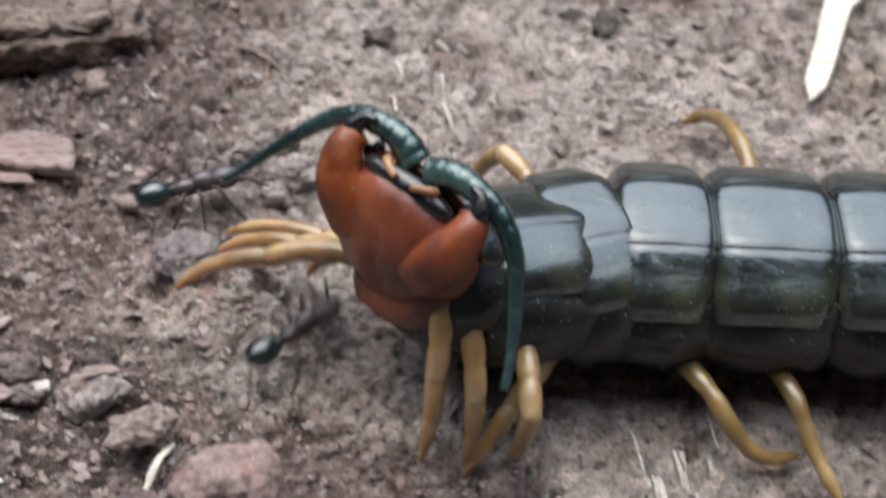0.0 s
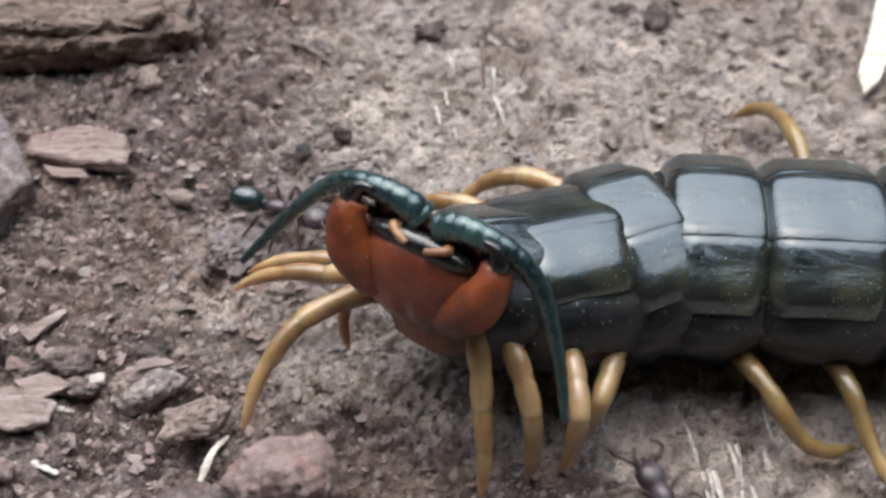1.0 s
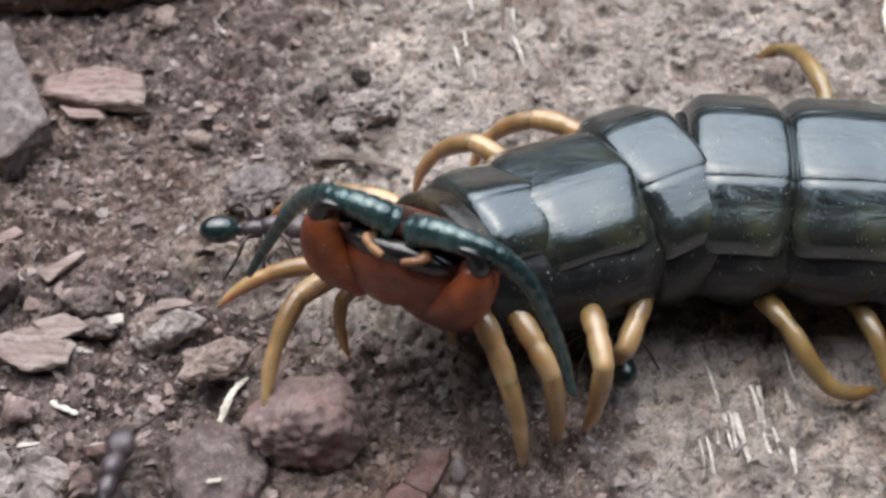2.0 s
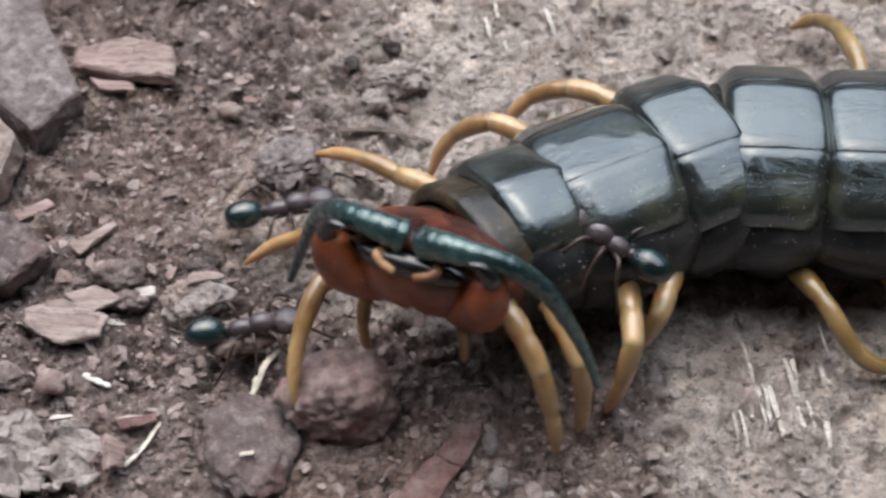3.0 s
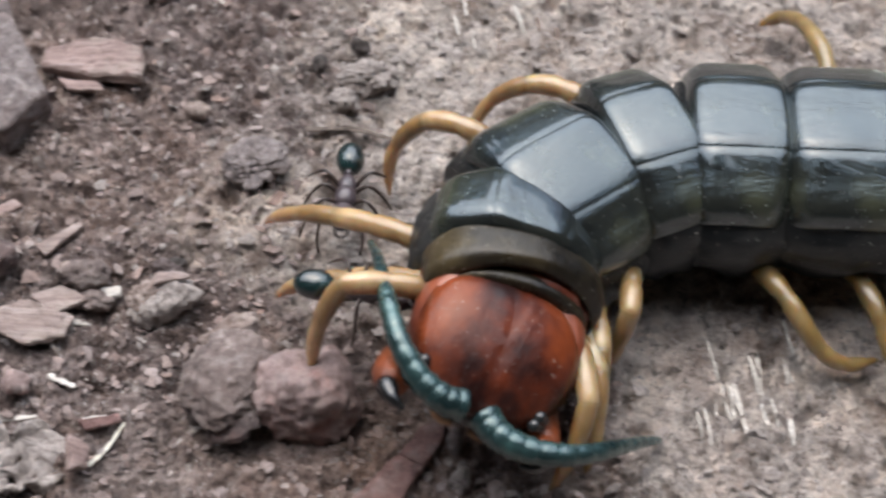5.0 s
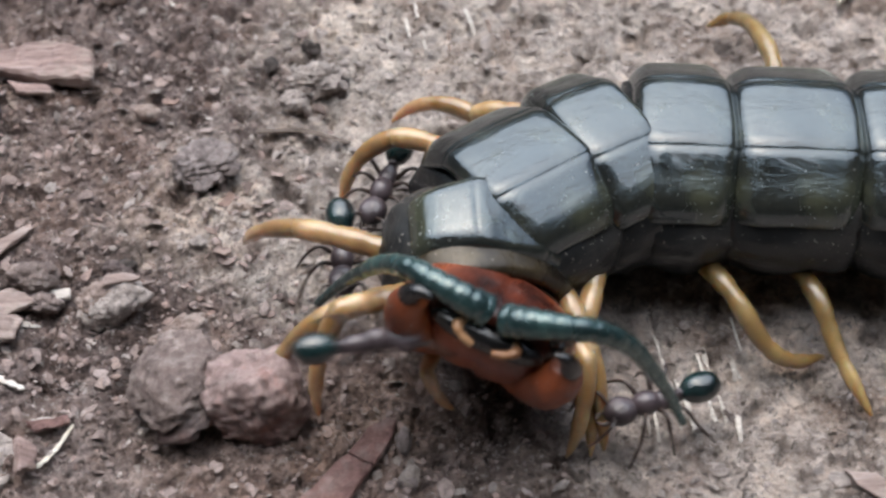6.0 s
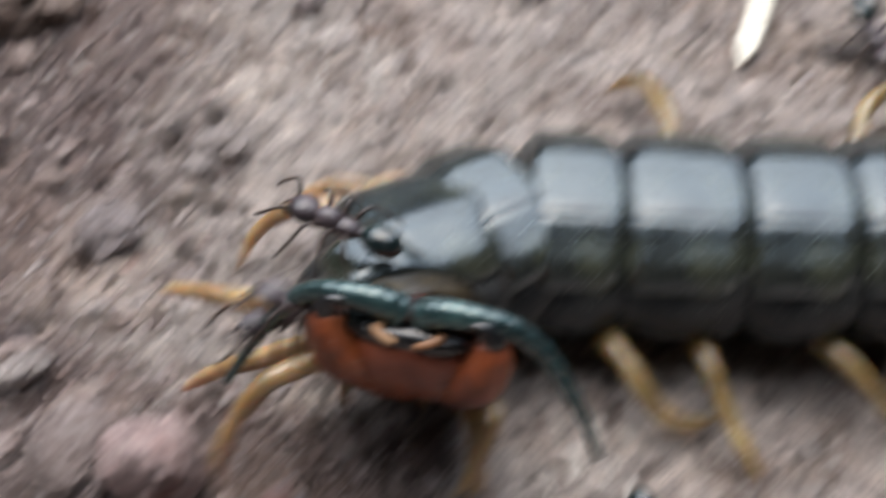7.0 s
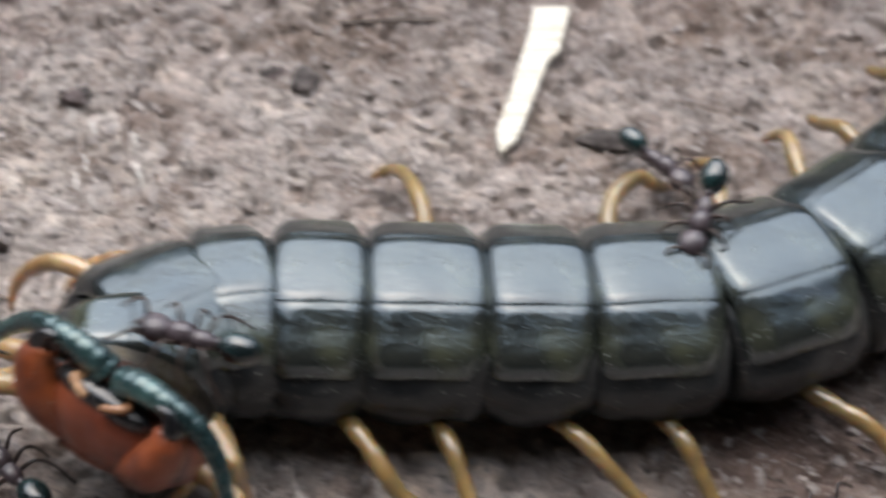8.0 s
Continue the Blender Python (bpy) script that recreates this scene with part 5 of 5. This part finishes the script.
# front legs: ring, side (0 near, 1 far), length of the upper and the lower half, where the foot stands (seconds, x, y, z in mm)
FRONT_LEGS = [
    (0, 1, 4.6, 5.2, [(0, 7.6, 7.6, 0.4), (0.5, 6.6, 8.0, 0.4), (1, 3.9, 6.7, 0.4), (1.5, 3.8, 5.6, 0.4), (2.8, 3.8, 6.7, 0.4), (3.5, 3.9, 6.5, 0.4), (4, 3.9, 6.8, 0.4), (4.5, 3.7, 6.0, 0.4), (5.2, 3.8, 6.2, 0.4), (6.3, 1.3, 8.8, 0.4), (6.5, 1.3, 9.2, 0.4), (6.8, 0.1, 9.3, 0.4), (7, 1.9, 5.8, 0.4), (7.2, 2.6, 8.3, 0.4), (7.5, 4.7, 8.3, 0.4), (8, 3.1, 6.9, 0.4)]),
    (1, 1, 4.6, 5.2, [(0, 3.7, 6.4, 0.4), (0.5, 2.4, 6.7, 0.4), (1, 0.6, 5.5, 0.4), (1.5, 1.2, 5.4, 0.4), (2.8, 0.1, 3.8, 0.4), (3.5, 0.0, 4.0, 0.4), (4, 0.0, 3.8, 0.4), (4.5, 0.2, 2.5, 0.4), (5, -0.3, 2.8, 0.4), (5.2, -0.3, 1.7, 0.4), (6.3, -0.1, 1.8, 0.4), (6.5, -0.5, 2.1, 0.4), (6.8, -1.1, 1.8, 0.4), (7, -0.3, 2.4, 0.4), (7.2, -0.8, 4.5, 0.4), (7.5, -0.6, 5.7, 0.4), (8, 0.4, 5.6, 0.4)]),
    (2, 1, 5.4, 6.2, [(0, -8.9, 7.7, 0.4), (0.5, -7.4, 8.7, 0.4), (1, -8.5, 3.7, 0.4), (1.5, -6.8, 2.1, 0.4), (2.8, -6.5, 5.7, 0.4), (3.5, -6.6, 5.8, 0.4), (4, -5.8, 5.0, 0.4), (4.5, -6.9, 2.0, 0.4), (5, -6.6, 1.0, 0.4), (5.2, -5.7, 0.8, 0.4), (6.3, -5.0, -0.4, 0.4), (6.5, -5.5, -0.4, 0.4), (6.8, -6.3, -1.3, 0.4), (7, -5.0, 1.1, 0.4), (7.5, -5.6, 5.0, 0.4), (8, -3.4, 3.1, 0.4)]),
    (3, 1, 5.0, 5.6, [(0, -8.2, 5.5, 0.5), (0.5, -7.7, 7.0, 0.5), (1, -9.6, 2.3, 0.5), (1.5, -8.8, -2.7, 0.5), (2.8, -9.3, -2.4, 0.5), (3.5, -8.6, 0.9, 0.5), (4, -7.4, 1.1, 0.5), (4.5, -5.1, -2.6, 0.5), (5, -5.8, -3.7, 0.5), (5.2, -5.7, -7.5, 0.5), (6.3, -3.1, -9.3, 0.5), (6.5, -3.3, -9.5, 0.5), (6.8, -3.8, -9.7, 0.5), (7, -3.6, -5.6, 0.5), (7.2, -4.9, 0.8, 0.5), (7.5, -4.6, 3.8, 0.5), (8, -2.6, 0.8, 0.5)]),
    (4, 1, 5.2, 5.8, [(0, -8.3, 1.2, 2.2), (0.5, -7.4, -4.4, 2.2), (1, -6.2, -7.7, 2.2), (1.5, -5.7, -9.6, 2.2), (2.8, -6.3, -11.1, 2.2), (3.5, -4.8, -11.6, 2.2), (4, -4.0, -11.7, 2.2), (4.5, -3.0, -11.8, 2.2), (5, -3.6, -9.5, 2.2), (5.2, -3.2, -9.4, 2.2), (6.3, -0.6, -12.2, 2.2), (6.5, -0.6, -12.2, 2.2), (6.8, 0.2, -13.5, 2.2), (7, -0.8, -11.1, 2.2), (7.2, -3.9, -6.0, 2.2), (7.5, -3.2, -2.3, 2.2), (8, -0.7, -4.6, 2.2)]),
    (4, 1, 2.6, 2.8, [(0, -1.6, 1.6, 2.5), (0.5, -1.6, 0.4, 2.5), (1, -1.3, -3.1, 2.5), (1.5, -1.7, -5.5, 2.5), (2.8, -2.7, -8.5, 2.5), (3.5, -2.4, -8.7, 2.5), (4, -1.2, -9.7, 2.5), (4.5, 0.8, -11.2, 2.5), (5.2, 2.5, -10.6, 2.5), (6.3, 6.3, -11.8, 2.5), (6.5, 7.1, -11.7, 2.5), (6.8, 5.9, -10.9, 2.5), (7, 5.4, -7.8, 2.5), (7.2, 4.4, -5.1, 2.5), (7.5, 4.8, -4.2, 2.5), (8, 3.9, -5.0, 2.5)]),
    (0, 0, 3.7, 4.2, [(0, 6.6, -8.6, 0.3), (0.5, 6.6, -8.6, 0.3), (1, 9.1, -7.6, 0.3), (1.5, 10.3, -5.3, 0.3), (2.8, 9.2, -6.8, 0.3), (3.5, 9.4, -8.3, 0.3), (4, 9.6, -7.2, 0.3), (4.5, 10.0, -7.5, 0.3), (5.2, 10.1, -7.8, 0.3), (6.3, 10.3, -6.4, 0.3), (6.5, 10.3, -6.1, 0.3), (6.8, 9.8, -7.0, 0.3), (7, 10.9, -5.7, 0.3), (7.2, 9.6, -5.1, 0.3), (7.5, 11.3, -6.9, 0.3), (8, 12.7, -7.2, 0.3)]),
    (1, 0, 4.3, 4.9, [(0, 8.9, -7.4, 0.3), (0.5, 8.7, -7.3, 0.3), (1, 8.7, -8.7, 0.3), (1.5, 9.1, -9.3, 0.3), (2.8, 8.2, -10.2, 0.3), (3.5, 8.3, -10.3, 0.3), (4, 8.6, -11.0, 0.3), (4.5, 8.6, -11.3, 0.3), (5.2, 9.0, -12.6, 0.3), (6.3, 12.7, -12.5, 0.3), (6.5, 12.4, -13.3, 0.3), (6.8, 11.8, -13.0, 0.3), (7, 11.4, -11.5, 0.3), (7.2, 10.1, -7.7, 0.3), (7.5, 11.6, -7.3, 0.3), (8, 11.6, -7.8, 0.3)]),
    (2, 0, 4.1, 4.7, [(0, 6.7, -8.0, 0.3), (0.5, 6.7, -8.7, 0.3), (1, 7.1, -9.1, 0.3), (1.5, 7.6, -9.8, 0.3), (2.8, 6.8, -11.3, 0.3), (3.5, 7.0, -11.2, 0.3), (4, 6.8, -11.9, 0.3), (4.5, 7.8, -14.5, 0.3), (5.2, 9.2, -13.2, 0.3), (6.3, 11.8, -12.8, 0.3), (6.5, 11.8, -13.1, 0.3), (6.8, 11.1, -13.0, 0.3), (7, 10.7, -11.8, 0.3), (7.2, 9.3, -8.3, 0.3), (7.5, 10.2, -7.9, 0.3), (8, 10.5, -8.1, 0.3)]),
    (3, 0, 4.3, 4.9, [(0, 4.5, -8.6, 0.3), (0.5, 4.2, -9.2, 0.3), (1, 4.9, -10.4, 0.3), (1.5, 5.9, -11.3, 0.3), (2.8, 5.7, -12.4, 0.3), (3.5, 6.1, -12.8, 0.3), (4, 6.2, -13.1, 0.3), (4.5, 6.3, -14.2, 0.3), (5.2, 7.6, -14.4, 0.3), (6.3, 10.8, -12.5, 0.3), (6.5, 10.8, -12.7, 0.3), (6.8, 10.4, -12.1, 0.3), (7, 10.2, -11.4, 0.3), (7.2, 8.4, -8.0, 0.3), (7.5, 9.1, -7.5, 0.3), (8, 9.4, -7.7, 0.3)]),
    (4, 0, 1.8, 2.0, [(0, 4.7, 0.1, 3), (0.5, 4.1, -2.8, 3), (1, 3.1, -4.0, 3), (1.5, 3.1, -5.4, 3), (2.8, 1.4, -8.8, 3), (3.5, 2.7, -10.4, 3), (4, 3.6, -11.6, 3), (4.5, 4.3, -12.0, 3), (5.2, 5.7, -13.0, 3), (6.3, 8.2, -10.8, 3), (6.5, 8.2, -10.8, 3), (6.8, 7.8, -10.7, 3), (7, 9.1, -8.1, 3), (7.5, 7.8, -5.7, 3), (8, 9.0, -8.2, 3)]),
]


def half_leg(name, length, r0, r1, bow, tip, parent):
    """Half of a leg along +x, arched towards +z, of three articles; the lower half ends in a claw."""
    bm, n, radii, places = bmesh.new(), 26, [], []
    joints = (0.0, 0.46, 0.80, 1.0) if tip else (0.0, 0.30, 0.62, 1.0)
    for i in range(n + 1):
        u = i / n
        a, b = next((a, b) for a, b in zip(joints, joints[1:]) if u <= b + 1e-6)
        v = (u - a) / (b - a)
        nip = 0.06 if min(v, 1 - v) < 0.10 and 0.02 < u < 0.98 else 0
        end = 1 - 0.74 * max(0.0, (u - 0.72) / 0.28) ** 1.6 if tip else 1
        places.append(Vector((u * length, 0, bow * 4 * u * (1 - u))) * MM)
        radii.append((r0 + (r1 - r0) * u) * (1 + 0.08 * math.sin(math.pi * v) - nip) * end * MM)
    places = [places[0] - Vector((0.28 * MM, 0, 0.16 * MM))] + places
    radii = [radii[0] * 0.55] + radii
    if not tip:
        places.append(places[-1] + Vector((0.28 * MM, 0, -0.16 * MM)))
        radii.append(radii[-1] * 0.7)
    tube(bm, places, radii, 12)
    return part(name, bm, LEGPALE, parent)


front_legs = []
for ring, side, upper, lower, feet in FRONT_LEGS:
    thick = 0.57 if upper > 3 else 0.40
    arch = 0.16 if side and ring < 2 else 0.09
    front_legs.append((half_leg("upper_leg", upper, thick, thick * 0.86, arch * upper, False, neck[ring]),
                       half_leg("lower_leg", lower, thick * 0.86, thick * 0.44, arch * lower, True, neck[ring])))


def bone(a, b, up):
    """A pose at a whose x axis points to b and whose z axis leans towards up."""
    x = (b - a).normalized()
    y = up.cross(x).normalized()
    m = Matrix((x, y, x.cross(y))).transposed().to_4x4()
    m.translation = a * MM
    return m


def leg_poses(ring_pose, row, t):
    """Poses, in the ring's space, of the two halves of a front leg that stands on its foot."""
    ring, side, upper, lower, feet = row
    length, wide = NECK[ring]
    s = 1 if side else -1
    short = upper < 3
    hip = ring_pose @ (Vector((-0.9 if short else -2.3 if ring == 0 and not side else 0.0 if side else -0.8, s * (2.9 if short else 3.9) * wide, -1.1 if ring < 3 else -0.7)) * MM) / MM
    foot = Vector(eased(feet, t))
    out = foot - hip
    reach = min(out.length, (upper + lower) * 0.985)
    along = out.normalized()
    aside = ring_pose.to_3x3() @ Vector((0, s, 0))
    pole = Vector((0, 0, 1)) + (0.8 if side else 0.5) * Vector((aside.x, aside.y, 0))
    pole = (pole - along * pole.dot(along)).normalized()
    c = (upper ** 2 + reach ** 2 - lower ** 2) / (2 * upper * reach)
    c = max(-0.95, min(1.0, c))
    knee = hip + along * upper * c + pole * upper * math.sqrt(1 - c * c)
    end = hip + along * reach
    back = ring_pose.inverted()
    return back @ bone(hip, knee, pole), back @ bone(knee, end, pole)


# swings of the two antennas, in degrees: seconds, lift, turn towards the back
ANTENNA_TURNS = [
    [(0, 0, 0), (3.8, 0, 0), (4.2, 8, 0), (5.2, 8, 0), (6.3, 20, 0), (6.6, 16, 0), (7.0, 0, 0), (8, 0, 0)],
    [(0, 0, 0), (1.0, 0, -3), (1.7, 0, -8), (2.8, 0, -16), (3.5, 0, -22), (4.0, 0, -26), (4.3, 0, -22), (5.2, 0, -22), (6.3, 0, -8), (7.0, 0, 0), (8, 0, 0)],
]


# the soil flake that the ants turn over, and the crumb they drag: seconds, x, y, z (mm), turn
FLAKE = [
    (0, -8.20, -12.07, 0.60, 0),
    (3, -8.20, -12.07, 0.60, 0),
    (3.25, -8.20, -12.07, 0.60, 4),
    (3.4, -7.94, -11.69, 0.90, 25),
    (3.6, -7.58, -11.79, 1.50, 46),
    (3.8, -6.83, -12.02, 1.80, 60),
    (4, -6.81, -11.53, 2.10, 88),
    (4.1, -7.55, -10.34, 1.70, 150),
    (4.25, -7.09, -9.93, 1.30, 162),
    (4.5, -7.52, -9.42, 1.30, 165),
    (8, -7.52, -9.42, 1.30, 165),
]
CRUMB_TRACK = [
    (0, -8.95, -6.05, 0.75, 0),
    (3, -8.95, -6.05, 0.75, 0),
    (3.2, -8.80, -6.50, 0.85, -8),
    (3.5, -8.25, -7.55, 1.00, -24),
    (4.1, -8.10, -7.00, 1.00, -30),
    (4.5, -8.00, -6.60, 0.95, -32),
    (8, -8.00, -6.60, 0.95, -32),
]


def motions():
    walk(clod_crust, [(t, pose(x * MM, y * MM, z * MM, 0, turn, 12)) for t, x, y, z, turn in FLAKE])
    walk(rolling_clod, [(t, pose(x * MM, y * MM, z * MM, 0, turn, 20)) for t, x, y, z, turn in CRUMB_TRACK])
    times = [k / 10 for k in range(81)]
    heads = [(t, *eased(HEAD, t)) for t in times]
    walk(head, [(r[0], head_matrix(r)) for r in heads])
    tracks, limbs = [[] for _ in neck], [([], []) for _ in FRONT_LEGS]
    for r in heads:
        rings = neck_poses(head_matrix(r), r[0])
        for rows, m in zip(tracks, rings):
            rows.append((r[0], m))
        for row, halves in zip(FRONT_LEGS, limbs):
            for rows, m in zip(halves, leg_poses(rings[row[0]], row, r[0])):
                rows.append((r[0], m))
    for ob, rows in zip(neck, tracks):
        walk(ob, rows)
    for pair, halves in zip(front_legs, limbs):
        for ob, rows in zip(pair, halves):
            walk(ob, rows)
    for s, an, turns in zip((-1, 1), antennas, ANTENNA_TURNS):
        walk(an, [(t, pose(-3.1 * MM, 0.45 * s * MM, 1.2 * MM, lift * s, 0, turn * s)) for t, lift, turn in turns])
    for ob, rows in zip(ants, ANTS):
        walk(ob, [(t, pose(x * MM, y * MM, z * MM, 0, -pitch, heading)) for t, x, y, z, heading, pitch in rows])


motions()
